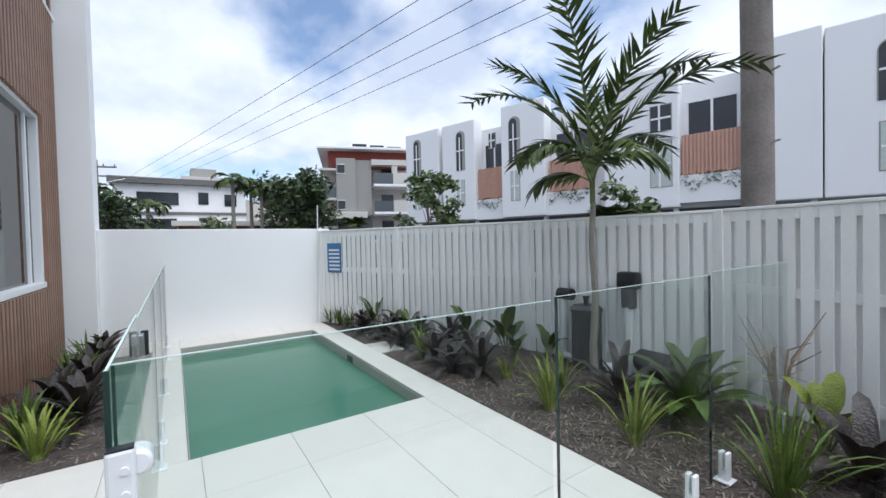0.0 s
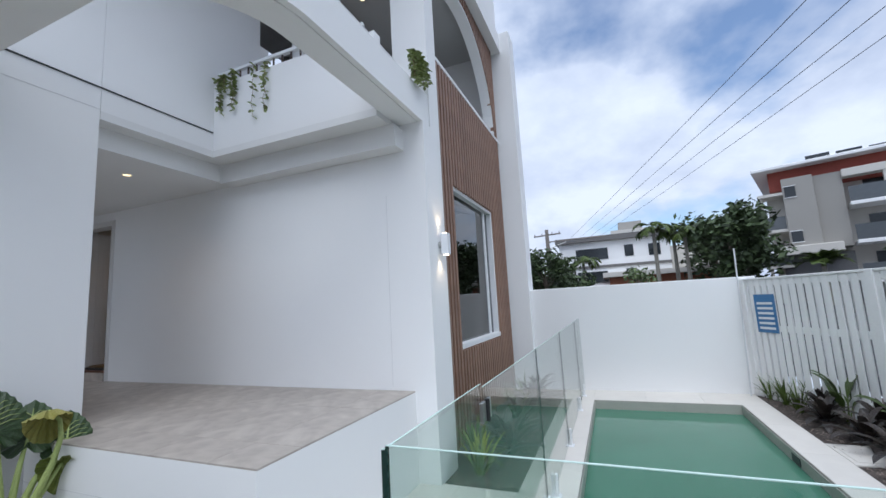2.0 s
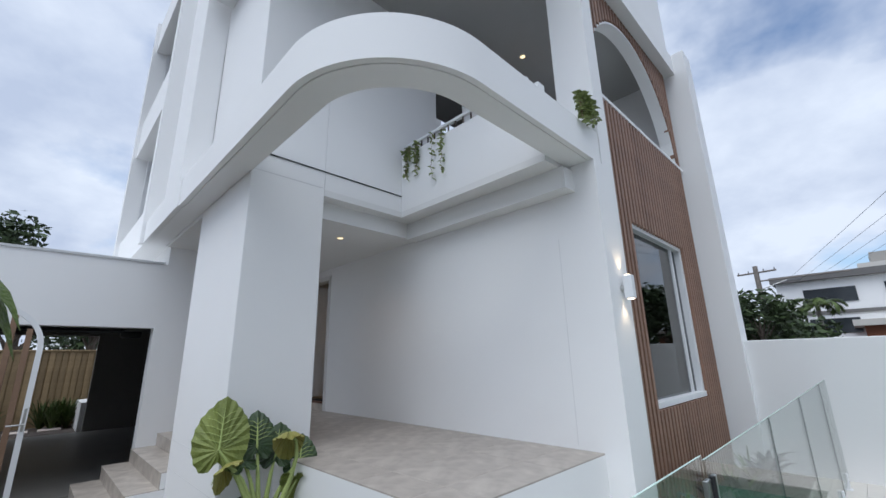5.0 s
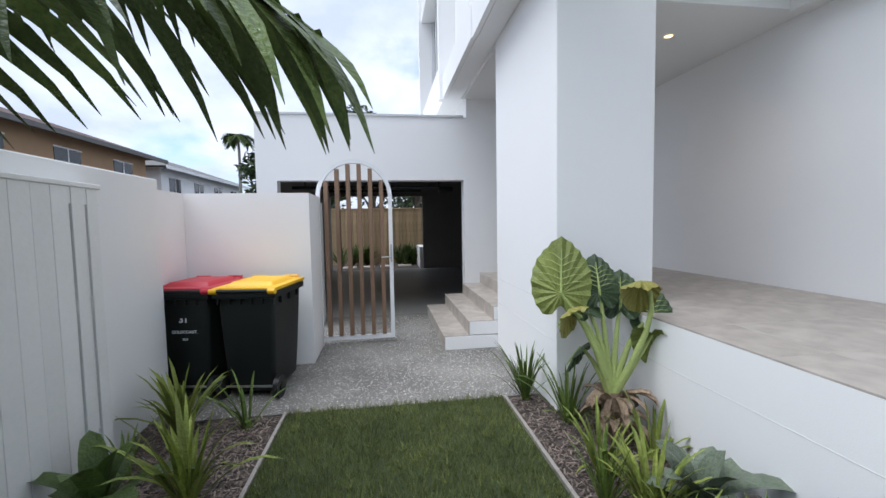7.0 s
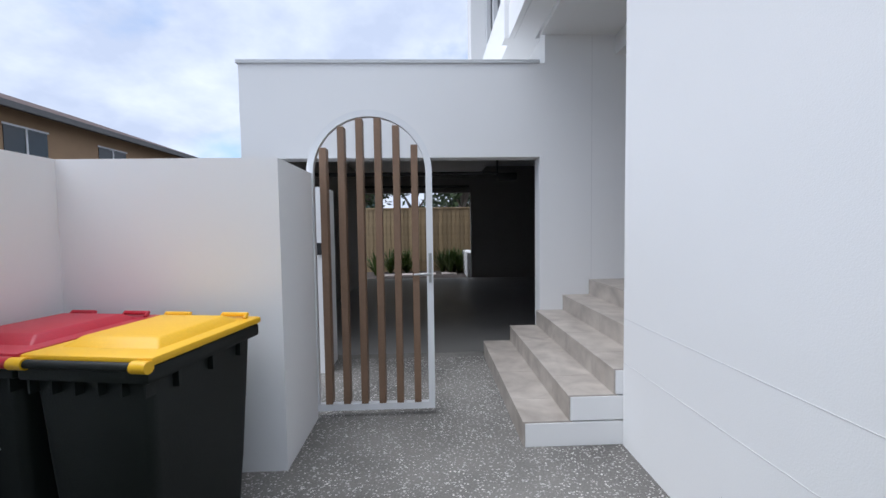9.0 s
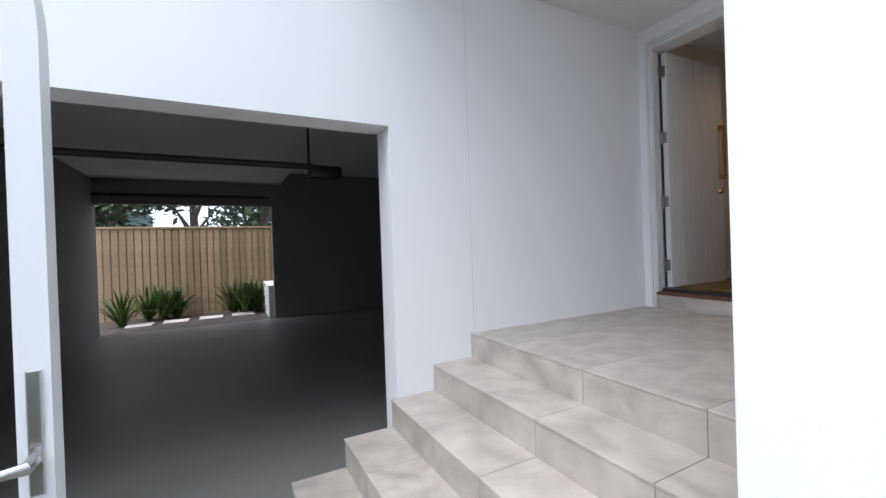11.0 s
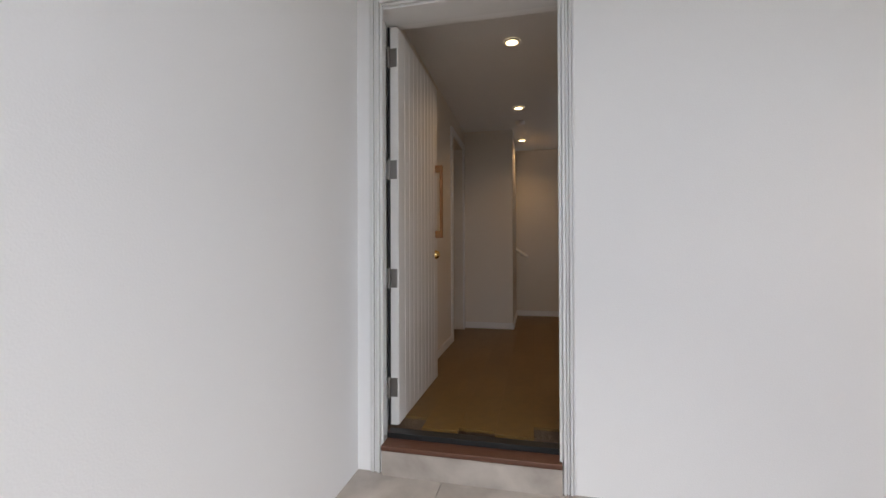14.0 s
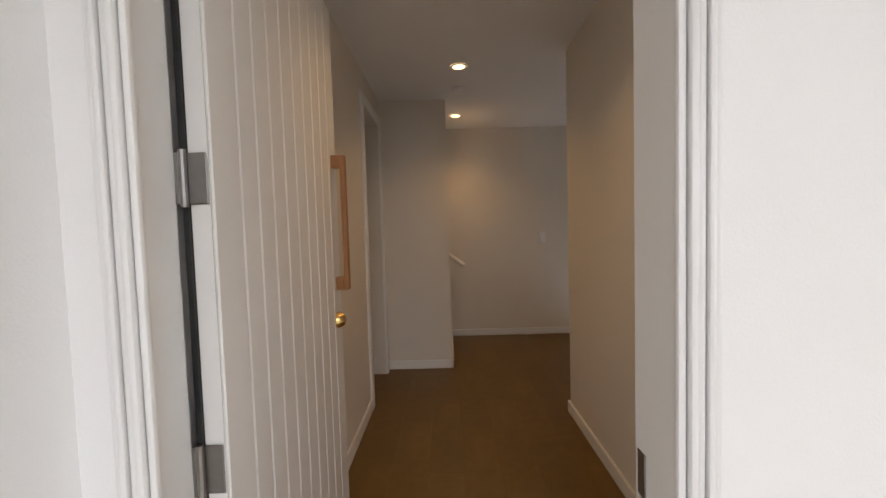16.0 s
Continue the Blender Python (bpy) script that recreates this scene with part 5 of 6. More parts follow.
def heart_leaf(tip, az, tilt, size, mat, base, stem_mid, name="leaf", curl=0.0, roll=0.0):
    """A heart-shaped ribbed leaf whose stalk joins near its notch; az and tilt turn its face."""
    m = pose(*tip, 0, 0, az) @ pose(0, 0, 0, roll, tilt, 0)
    bm = bmesh.new()
    n, rings = 40, 5
    grid = []
    for i in range(n):
        a = math.tau * i / n
        lobe = 1.0 + 0.018 * math.cos(a * 20) - 0.42 * math.exp(-((a - math.pi) / 0.32) ** 2) + 0.16 * math.exp(-(min(a, math.tau - a) / 0.35) ** 2)
        row = []
        for k in range(1, rings + 1):
            r = k / rings
            px = size * r * lobe * math.cos(a) * 0.62 + size * 0.18 * r
            py = size * r * lobe * math.sin(a) * 0.46
            rib = 0.009 * size / 0.4 * math.cos(a * 20) * r * (1 - 0.3 * r)
            wob = 0.02 * size * math.sin(a * 9) * r ** 3
            pz = rib + wob - 0.10 * size * r * r * abs(math.sin(a)) - curl * size * r * r * abs(math.cos(a))
            row.append(bm.verts.new(m @ Vector((px, py, pz))))
        grid.append(row)
    c = bm.verts.new(m @ Vector((0, 0, 0)))
    for i in range(n):
        j = (i + 1) % n
        bm.faces.new((c, grid[i][0], grid[j][0]))
        for k in range(rings - 1):
            bm.faces.new((grid[i][k], grid[i][k + 1], grid[j][k + 1], grid[j][k]))
    lf = part(name, bm, mat, alo, soft=True)
    tipw = m @ Vector((size * 0.7, 0, 0.006))
    part("midrib", tube(bmesh.new(), [m @ Vector((0, 0, 0.004)), m @ Vector((size * 0.35, 0, 0.006)), tipw], [0.010, 0.006, 0.002], 6), ALOSTEM, lf)
    for k in range(1, 6):
        u = 0.10 * k
        for sgn in (-1, 1):
            a0, a1 = Vector((size * (0.02 + u), 0, 0.004)), Vector((size * (0.10 + u * 1.12), sgn * size * 0.40 * math.sqrt(max(0.1, 1 - (u * 1.7) ** 2)), -0.06 * size))
            part("vein", tube(bmesh.new(), [m @ a0, m @ ((a0 + a1) / 2 + Vector((0.01, 0, 0.035 * size))), m @ a1], [0.0035, 0.0028, 0.001], 5), ALOSTEM, lf)
    if base:
        b0, mid, t = Vector(base), Vector(stem_mid), Vector(tip)
        pts = [((1 - u) ** 2) * b0 + 2 * u * (1 - u) * mid + u * u * t for u in (0, 0.2, 0.4, 0.6, 0.8, 1)]
        part("stalk", tube(bmesh.new(), pts, [0.030, 0.025, 0.020, 0.016, 0.013, 0.010], 10), ALOSTEM, lf, soft=True)


B0 = (1.47, 3.18, 0.28)
heart_leaf((1.13, 3.27, 1.03), 62, -76, 0.46, ALOLEAF, B0, (1.34, 3.16, 0.75), "leaf", 0.05, 6)
heart_leaf((1.62, 3.08, 1.12), 70, 40, 0.28, ALOYEL, B0, (1.82, 3.02, 1.0), "leaf", 0.35)
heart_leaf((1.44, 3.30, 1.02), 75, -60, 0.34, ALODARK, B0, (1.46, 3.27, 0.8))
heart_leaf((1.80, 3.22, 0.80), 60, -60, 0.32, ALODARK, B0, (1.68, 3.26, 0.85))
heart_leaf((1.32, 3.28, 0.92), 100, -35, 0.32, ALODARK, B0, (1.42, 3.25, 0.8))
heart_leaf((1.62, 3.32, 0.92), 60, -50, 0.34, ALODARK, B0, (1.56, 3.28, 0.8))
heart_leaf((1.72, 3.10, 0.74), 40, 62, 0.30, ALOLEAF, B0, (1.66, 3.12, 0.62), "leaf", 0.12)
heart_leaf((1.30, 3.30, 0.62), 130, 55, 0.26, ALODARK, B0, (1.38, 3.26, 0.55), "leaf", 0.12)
heart_leaf((1.18, 3.22, 0.92), 120, 55, 0.24, ALOYEL, B0, (1.36, 3.22, 0.85), "leaf", 0.3)
rng = random.Random(3)
part("trunk", tube(bmesh.new(), [(1.5, 3.2, -0.05), (1.49, 3.2, 0.14), (1.48, 3.19, 0.33)], [0.11, 0.09, 0.05], 12), DRY, alo, soft=True)
for i in range(44):
    az = rng.uniform(0, math.tau)
    bm = bmesh.new()
    blade(bm, (1.49 + 0.07 * math.cos(az), 3.2 + 0.07 * math.sin(az), rng.uniform(0.06, 0.32)), az, rng.uniform(-20, 55), rng.uniform(0.12, 0.26), rng.uniform(0.03, 0.08), rng.uniform(90, 160), 5, 0.6, 0.5, 0.6)
    part("dry_sheath", bm, DRY, alo, soft=True)
alo.matrix_basis = pose(1.53, 3.27, 0)


def frond(bm_leaf, bm_stem, base, az, up, length, droop, leaflet, seed, hang=0.35, n=42):
    """A feather palm frond: a bending stem with two rows of leaflets."""
    rng = random.Random(seed)
    h = Vector((math.cos(az), math.sin(az), 0))
    side = Vector((-h.y, h.x, 0))
    p = Vector(base)
    pts, dirs = [], []
    for i in range(25):
        t = i / 24
        e = radians(up - droop * t ** 1.5)
        d = h * math.cos(e) + Vector((0, 0, 1)) * math.sin(e)
        pts.append(p.copy())
        dirs.append(d)
        p = p + d * length / 24
    tube(bm_stem, pts, [0.020 * (1 - 0.85 * i / 24) * length / 1.6 + 0.002 for i in range(25)], 6)
    for i in range(n):
        t = 0.22 + 0.78 * i / (n - 1)
        k = min(24, int(t * 24))
        d = dirs[k]
        for s in (-1, 1):
            ll = leaflet * (0.55 + 0.45 * math.sin(math.pi * min(1, t * 0.9))) * rng.uniform(0.8, 1.1)
            out = (side * s * rng.uniform(0.7, 1.0) + d * rng.uniform(0.5, 0.9) + Vector((0, 0, rng.uniform(-0.1, 0.35) - hang))).normalized()
            q = pts[k].copy()
            w = 0.021 * leaflet / 0.45
            wn = out.cross(Vector((0, 0, 1))).cross(out).normalized() if rng.random() < 0.4 else out.cross(d).normalized()
            wd = out.cross(wn).normalized()
            rows = []
            for m_ in range(5):
                u = m_ / 4
                ww = w * (1.0 if u < 0.5 else (1 - u) * 2) + 0.001
                rows.append((bm_leaf.verts.new(q - wd * ww), bm_leaf.verts.new(q + wd * ww)))
                q = q + (out + Vector((0, 0, -hang * 1.6 * u * u))).normalized() * ll / 4
            for a, b in zip(rows, rows[1:]):
                bm_leaf.faces.new((a[0], a[1], b[1], b[0]))


def palm(name, x, y, trunk_h, r0, fronds, label, leaflet=0.45, seed=0, z=0.0, crown=0.35, pairs=42):
    """fronds: rows of azimuth degrees, rise, length, droop, hang."""
    pl = thing(name, (x, y, z), label, "palm tree", "palms")
    bm = bmesh.new()
    pts = [(x + 0.02 * math.sin(k), y, z - 0.05 + trunk_h * k / 10) for k in range(11)]
    tube(bm, pts, [r0 * (1.25 - 0.5 * k / 10 + 0.05 * (k % 2)) for k in range(11)], 14)
    part("trunk", bm, PALMTRUNK, pl, soft=True)
    part("crownshaft", tube(bmesh.new(), [(x, y, z + trunk_h - 0.06), (x, y, z + trunk_h + crown * 0.5), (x, y, z + trunk_h + crown)], [r0 * 0.85, r0 * 0.75, r0 * 0.35], 12), PALMSTEM, pl, soft=True)
    for i, (az, up, ln, dr, hg) in enumerate(fronds):
        bl, bs = bmesh.new(), bmesh.new()
        frond(bl, bs, (x, y, z + trunk_h + crown * (0.4 + 0.5 * (i % 3) / 2)), radians(az), up, ln, dr, leaflet, seed * 50 + i, hg, pairs)
        f = part("frond", bl, PALMLEAF, pl)
        part("stem", bs, PALMSTEM, f)
    return pl


palm("garden_palm", 2.74, -4.05, 2.03, 0.037, [(18, 70, 2.25, 85, 0.10), (205, 60, 1.9, 80, 0.12), (100, 82, 1.9, 35, 0.05), (-60, 76, 1.8, 55, 0.12), (255, 55, 1.3, 100, 0.3), (8, 48, 1.25, 105, 0.35), (150, 48, 1.1, 100, 0.4), (75, 50, 0.95, 110, 0.45), (300, 45, 1.0, 100, 0.4), (175, 76, 1.8, 55, 0.1), (215, 40, 0.85, 100, 0.5), (235, 68, 1.8, 70, 0.15), (20, 35, 0.8, 95, 0.5), (40, 74, 1.8, 60, 0.1)], "young feather palm with a slim ringed trunk by the fence", 0.38, 1, 0.0, 0.45, 32)
palm("lawn_palm", -1.68, 1.62, 1.75, 0.06, [(12, 38, 1.65, 82, 0.75), (40, 58, 1.5, 75, 0.7), (75, 62, 1.5, 85, 0.6), (120, 60, 1.4, 70, 0.4), (200, 55, 1.4, 70, 0.4), (280, 60, 1.4, 70, 0.4), (330, 62, 1.4, 70, 0.4)], "feather palm whose fronds hang over the lawn", 0.62, 2, 0.0, 0.35, 25)
brn = thing("bare_shrub", (1.05, -4.1, 0), "withered brown shrub with bare twigs at the fence", "shrub")
rng = random.Random(8)
bm = bmesh.new()
for i in range(16):
    a = rng.uniform(0, math.tau)
    p0 = Vector((1.05, -4.1, 0.0))
    p1 = p0 + Vector((0.08 * math.cos(a), 0.08 * math.sin(a), rng.uniform(0.4, 0.7)))
    p2 = p1 + Vector((0.2 * math.cos(a), 0.2 * math.sin(a), rng.uniform(-0.1, 0.45)))
    tube(bm, [p0, p1, p2], [0.012, 0.008, 0.003], 5)
part("twigs", bm, DRY, brn)

# trailing plants over the balcony
TRAIL = material("trailing_leaf", (0.17, 0.24, 0.07), 0.5, var=0.3, scale=8, tint=(0.36, 0.42, 0.16), island=0.4)
def trailing(x, y, z, seed, strands, drop, spread, label, axis):
    rng = random.Random(seed)
    pl = thing("trailing_plant", (x, y, z), label, "trailing plant", "trailing plants")
    bl, bs = bmesh.new(), bmesh.new()
    for i in range(strands):
        off = rng.uniform(-spread, spread)
        p = Vector((x, y, z)) + Vector(axis) * off
        ln = drop * rng.uniform(0.25, 1.0)
        pts = []
        for k in range(9):
            u = k / 8
            pts.append(p + Vector((-0.05 * min(1, u * 3) + rng.uniform(-0.015, 0.015), rng.uniform(-0.02, 0.02) - 0.03 * min(1, u * 3), 0.06 * (1 - u) - ln * u)))
        tube(bs, pts, 0.003, 4)
        for q in pts:
            for _ in range(2):
                a = rng.uniform(0, math.tau)
                blade(bl, q, a, rng.uniform(-40, 40), rng.uniform(0.04, 0.08), rng.uniform(0.03, 0.05), 60, 3, 0.2, 0.3, 0.3)
    part("leaves", bl, TRAIL, pl)
    part("vines", bs, DRY, pl)
trailing(3.30, 3.48, 4.54, 1, 9, 0.5, 0.16, "green trailing vine hanging over the balcony parapet", (0, 1, 0))
trailing(3.30, 2.95, 4.54, 2, 3, 0.62, 0.12, "thin trailing vine hanging over the balcony parapet", (0, 1, 0))
trailing(3.76, 1.12, 4.30, 3, 26, 0.30, 0.2, "bushy yellow-green trailing plant on the balcony edge", (1, 0, 0))

# lawn blades and mulch chips
rng = random.Random(21)
vs, fs = [], []
for i in range(44000):
    x, y = rng.uniform(-0.89, 0.92), rng.uniform(0.7, 4.05)
    if y < 1.6 and rng.random() < 0.5:
        continue
    edge = y > 3.9 or abs(abs(x) - 0.9) < 0.05
    hgt = rng.uniform(0.02, 0.05) * (1.6 if edge and rng.random() < 0.3 else 1)
    a = rng.uniform(0, math.tau)
    dx, dy = math.cos(a), math.sin(a)
    lx, ly = rng.uniform(-0.02, 0.02), rng.uniform(-0.02, 0.02)
    k = len(vs)
    w = 0.0022
    vs += [(x - dx * w, y - dy * w, -0.006), (x + dx * w, y + dy * w, -0.006), (x + lx, y + ly, hgt)]
    fs.append((k, k + 1, k + 2))
for i in range(70):
    cx, cy = rng.uniform(-0.85, 0.88), rng.uniform(1.5, 4.03)
    for j in range(16):
        a, ln, w = rng.uniform(0, math.tau), rng.uniform(0.04, 0.11), 0.0022
        k = len(vs)
        vs += [(cx - w, cy, -0.006), (cx + w, cy + w, -0.006), (cx + 0.8 * ln * math.cos(a), cy + 0.8 * ln * math.sin(a), rng.uniform(0.03, 0.075))]
        fs.append((k, k + 1, k + 2))
me = bpy.data.meshes.new("grass")
me.from_pydata(vs, [], fs)
me.materials.append(GRASS)
tagged(new("grass", me), "short green lawn grass", "grass", "", "stuff")
vs, fs = [], []
def chip(x, y, rng):
    a, l, w = rng.uniform(0, math.tau), rng.uniform(0.008, 0.032), rng.uniform(0.002, 0.006)
    dx, dy, t = math.cos(a), math.sin(a), rng.uniform(-0.006, 0.012)
    k = len(vs)
    z = -0.008 + rng.uniform(0, 0.012)
    for sx, sy, sz in ((-1, -1, 0), (1, -1, 0), (1, 1, 0), (-1, 1, 0)):
        vs.append((x + dx * l * sx - dy * w * sy, y + dy * l * sx + dx * w * sy, z + t * sx + 0.004))
    vs.append((x, y, z - 0.004))
    fs.extend(((k, k + 1, k + 2, k + 3),))
for x0, x1, y0, y1, n in ((0.2, 4.5, -4.5, -2.52, 9000), (4.5, 8.0, -3.9, -2.52, 2200), (-1.93, -0.94, 2.4, 4.0, 4200), (0.97, 1.76, 1.4, 4.0, 4200), (3.82, 8.0, 0.42, 1.15, 1200)):
    for i in range(n):
        chip(rng.uniform(x0, x1), rng.uniform(y0, y1), rng)
me = bpy.data.meshes.new("mulch_chips")
me.from_pydata(vs, [], fs)
me.materials.append(CHIP)
tagged(new("mulch_chips", me), "loose bark and wood chips", "mulch", "", "stuff")
# pale aggregate stones in the path
AGG = material("aggregate_stone", (0.52, 0.50, 0.47), 0.7, var=0.3, island=0.45)
vs, fs = [], []
for i in range(24000):
    x, y = rng.uniform(-2.1, 1.27), rng.uniform(4.04, 7.4)
    s = rng.uniform(0.003, 0.008)
    k = len(vs)
    vs += [(x + s * math.cos(a), y + s * math.sin(a) * 0.8, 0.0008) for a in (0.3, 1.5, 2.8, 4.0, 5.2)]
    fs.append((k, k + 1, k + 2, k + 3, k + 4))
me = bpy.data.meshes.new("aggregate")
me.from_pydata(vs, [], fs)
me.materials.append(AGG)
tagged(new("aggregate_stones", me), "pale stones exposed in the concrete path", "aggregate", "", "stuff")
# plants behind the garage
for i, (x, y) in enumerate(((-1.7, 15.9), (-1.0, 16.4), (0.45, 16.4), (0.85, 16.5), (-1.3, 16.5), (0.68, 16.2), (1.02, 16.3), (-0.75, 16.55))):
    strap_plant(x, y, 300 + i, 60, 0.85, 0.045, LEAFB, "dark green strap plant by the timber fence", "strap plant", "plants behind the garage")


# ---------- street and far surroundings ----------
HWHITE = material("townhouse_white", (0.84, 0.84, 0.84), 0.8, var=0.02, scale=0.4, bump=0)
PINK = material("salmon_screen", (0.55, 0.33, 0.25), 0.7, var=0.08, bump=0, rand=0.05)
DKGLASS = material("far_window_glass", (0.03, 0.035, 0.04), 0.08, var=0.1, bump=0)
CURTAIN = material("net_curtain", (0.50, 0.55, 0.52), 0.6, var=0.15, scale=8, bump=0)
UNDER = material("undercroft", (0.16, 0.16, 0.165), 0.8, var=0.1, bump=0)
GREYR = material("grey_render", (0.34, 0.325, 0.30), 0.85, var=0.04, scale=0.4, bump=0)
CREAM = material("cream_render", (0.60, 0.575, 0.53), 0.85, var=0.04, scale=0.4, bump=0)
REDW = material("red_cladding", (0.28, 0.06, 0.04), 0.7, var=0.1, bump=0)
BRICKT = material("tan_brick", (0.40, 0.26, 0.15), 0.85, var=0.12, scale=1, grain=30, bump=0)
ROOFB = material("brown_roof_tile", (0.085, 0.050, 0.042), 0.85, var=0.2, scale=2, grain=30, bump=0)
ROOFG = material("grey_roof", (0.15, 0.145, 0.14), 0.8, var=0.1, bump=0)
CANOPY = material("tree_leaf", (0.030, 0.055, 0.018), 0.6, var=0.35, scale=2, tint=(0.075, 0.11, 0.04), island=0.5)
CANOPYL = material("light_tree_leaf", (0.07, 0.115, 0.035), 0.5, var=0.3, scale=2, tint=(0.15, 0.20, 0.075), island=0.5)
BARK = material("bark", (0.16, 0.13, 0.105), 0.9, var=0.3, grain=20, bump=0.01)


def house(name, x, y, rz, label, cat="building", group=""):
    return thing(name, (x, y, 0), label, cat, group, rz)


def put(name, bm, mat, owner, up=None):
    """A part in its owner's own coordinates."""
    ob = part(name, bm, mat)
    ob.parent = up or owner
    return ob


def arched(x0, x1, z0, z1, y0, y1, n=14):
    """An upright slab with a round top."""
    bm = bmesh.new()
    r = (x1 - x0) / 2
    pts = [(x0, z0)] + [(x1, z0)] + [((x0 + x1) / 2 + r * math.cos(math.pi * k / n), z1 - r + r * math.sin(math.pi * k / n)) for k in range(n + 1)]
    a = [bm.verts.new((x, y0, z)) for x, z in pts]
    b = [bm.verts.new((x, y1, z)) for x, z in pts]
    bm.faces.new(a)
    bm.faces.new(b[::-1])
    for i in range(len(pts)):
        j = (i + 1) % len(pts)
        bm.faces.new((a[j], a[i], b[i], b[j]))
    return bm


# white townhouses across the street; local x runs along the facade, y towards the garden
TR = math.degrees(math.atan2(6.6, 22.3))
def townhouse(u, towers, screens, wins, width, label):
    t = thing("townhouse", (3.1 + u * math.cos(radians(TR)), -20.3 + u * math.sin(radians(TR)), 0), label, "house", "white townhouses", TR)
    # shade below the overhanging storeys is put into this wall's dark grey
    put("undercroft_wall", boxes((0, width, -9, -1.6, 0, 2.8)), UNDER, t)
    put("wall", boxes((0, width, -9, -0.9, 2.8, 8.35)), HWHITE, t)
    for x0, x1, top in towers:
        put("tower", boxes((x0, x1, -0.9, 0.0, 2.8, top), w=0.05, seg=2), HWHITE, t)
        put("post", boxes((x0 + 0.1, x0 + 0.3, -0.6, -0.4, 0, 2.8)), HWHITE, t)
    for x0, x1, z0, z1 in screens:
        s = put("balcony_screen", boxes((x0, x1, -0.45, -0.35, z0, z1)), PINK, t)
        n = max(4, int((x1 - x0) / 0.14))
        for k in range(n):
            xx = x0 + (x1 - x0) * (k + 0.5) / n
            put("batten", boxes((xx - 0.035, xx + 0.035, -0.35, -0.30, z0, z1)), PINK, t, s)
        put("slab", boxes((x0 - 0.2, x1 + 0.2, -0.9, -0.2, z0 - 1.2, z0)), HWHITE, t)
        bm = bmesh.new()
        rng = random.Random(int(x0 * 100))
        for k in range(int((x1 - x0) * 130)):
            xx = rng.uniform(x0, x1)
            dp = 0.35 + 0.35 * abs(math.sin(xx * 2.3))
            blade(bm, (xx, -0.26 + rng.uniform(-0.06, 0.1), z0 + 0.1 - rng.uniform(0, dp)), rng.uniform(0, 6.3), rng.uniform(-60, 20), 0.16, 0.08, 40, 2)
        put("hanging_plant", bm, CANOPY, t)
        w = put("balcony_window", boxes((x0 + 0.2, x1 - 0.2, -0.92, -0.88, z1 - 0.2, z1 + 1.5)), DKGLASS, t)
        put("window_frame", boxes(((x0 + x1) / 2 - 0.05, (x0 + x1) / 2 + 0.05, -0.88, -0.85, z1 - 0.2, z1 + 1.5), (x0 + 0.15, x1 - 0.15, -0.88, -0.85, z1 + 1.5, z1 + 1.58)), HWHITE, t, w)
    for x0, x1, z0, z1, kind in wins:
        bm = arched(x0, x1, z0, z1, -0.02, 0.012) if kind == "a" else boxes((x0, x1, -0.02, 0.012, z0, z1))
        rev = put("window_reveal", bm, GREYR, t)
        bm = arched(x0 + 0.22, x1 - 0.04, z0, z1 - 0.1, 0.006, 0.02) if kind == "a" else boxes((x0 + 0.04, x1 - 0.04, 0.006, 0.02, z0 + 0.04, z1 - 0.04))
        put("pane", bm, CURTAIN if kind == "c" else DKGLASS, t, rev)
        put("mullion", boxes(((x0 + x1) / 2 + 0.02, (x0 + x1) / 2 + 0.1, 0.015, 0.035, z0, z1 - (0.4 if kind == "a" else 0.0))), HWHITE, t, rev)
        put("transom", boxes((x0 + 0.05, x1 - 0.05, 0.015, 0.035, (z0 + z1) / 2 - 0.04, (z0 + z1) / 2 + 0.04)), HWHITE, t, rev)
    return t


WT = "white rendered three-storey townhouse with arched windows"
townhouse(15.15, [(4.7, 7.7, 8.9), (1.85, 4.4, 8.9)], [(0.1, 1.8, 3.97, 5.84)], [(6.25, 6.95, 5.8, 8.45, "a"), (2.55, 3.25, 5.9, 8.35, "a"), (6.3, 6.9, 3.7, 5.3, "c"), (2.6, 3.2, 3.7, 5.3, "c"), (0.3, 0.8, 6.9, 7.8, "r")], 7.75, WT)
townhouse(6.1, [(6.3, 9.0, 9.15), (0.0, 3.2, 9.1)], [(3.9, 6.2, 4.0, 5.7)], [(7.75, 8.5, 5.9, 8.45, "a"), (7.8, 8.4, 3.7, 5.4, "c"), (0.25, 1.15, 3.73, 5.83, "c"), (0.25, 1.15, 6.2, 7.4, "r")], 9.05, WT)
townhouse(-6.0, [(7.5, 9.85, 9.1), (2.0, 7.45, 8.95)], [(9.9, 12.05, 4.18, 5.95)], [(5.3, 6.15, 6.0, 8.1, "a"), (5.4, 6.1, 3.6, 5.3, "c")], 12.1, WT)

# apartment block beyond
ap = house("apartment_block", 44.5, -16.5, -20, "grey and cream four-storey apartment block with balconies")
SMOKY = material("smoky_glass", (0.10, 0.11, 0.12), 0.1, bump=0)
put("body", boxes((2.0, 14, -12, 2.2, 0, 10.2)), CREAM, ap)
put("red_storey", boxes((0.6, 8, -9, 1.8, 10.2, 12.0)), REDW, ap)
put("roof", boxes((-0.8, 14.4, -10, 2.9, 12.0, 12.28), w=0.04, seg=1), HWHITE, ap)
for k in range(3):
    put("solar_panel", boxes((0.8, 2.4, -6.6 + 2.0 * k, -5.0 + 2.0 * k, 12.35, 12.75 + 0.1 * k)), DKGLASS, ap)
put("stair_tower", boxes((-0.6, 2.0, -1.2, 0.9, 4.6, 11.0), w=0.05), GREYR, ap)
put("tower_flank", boxes((-0.1, 2.0, -3.0, -1.2, 4.6, 10.9)), GREYR, ap)
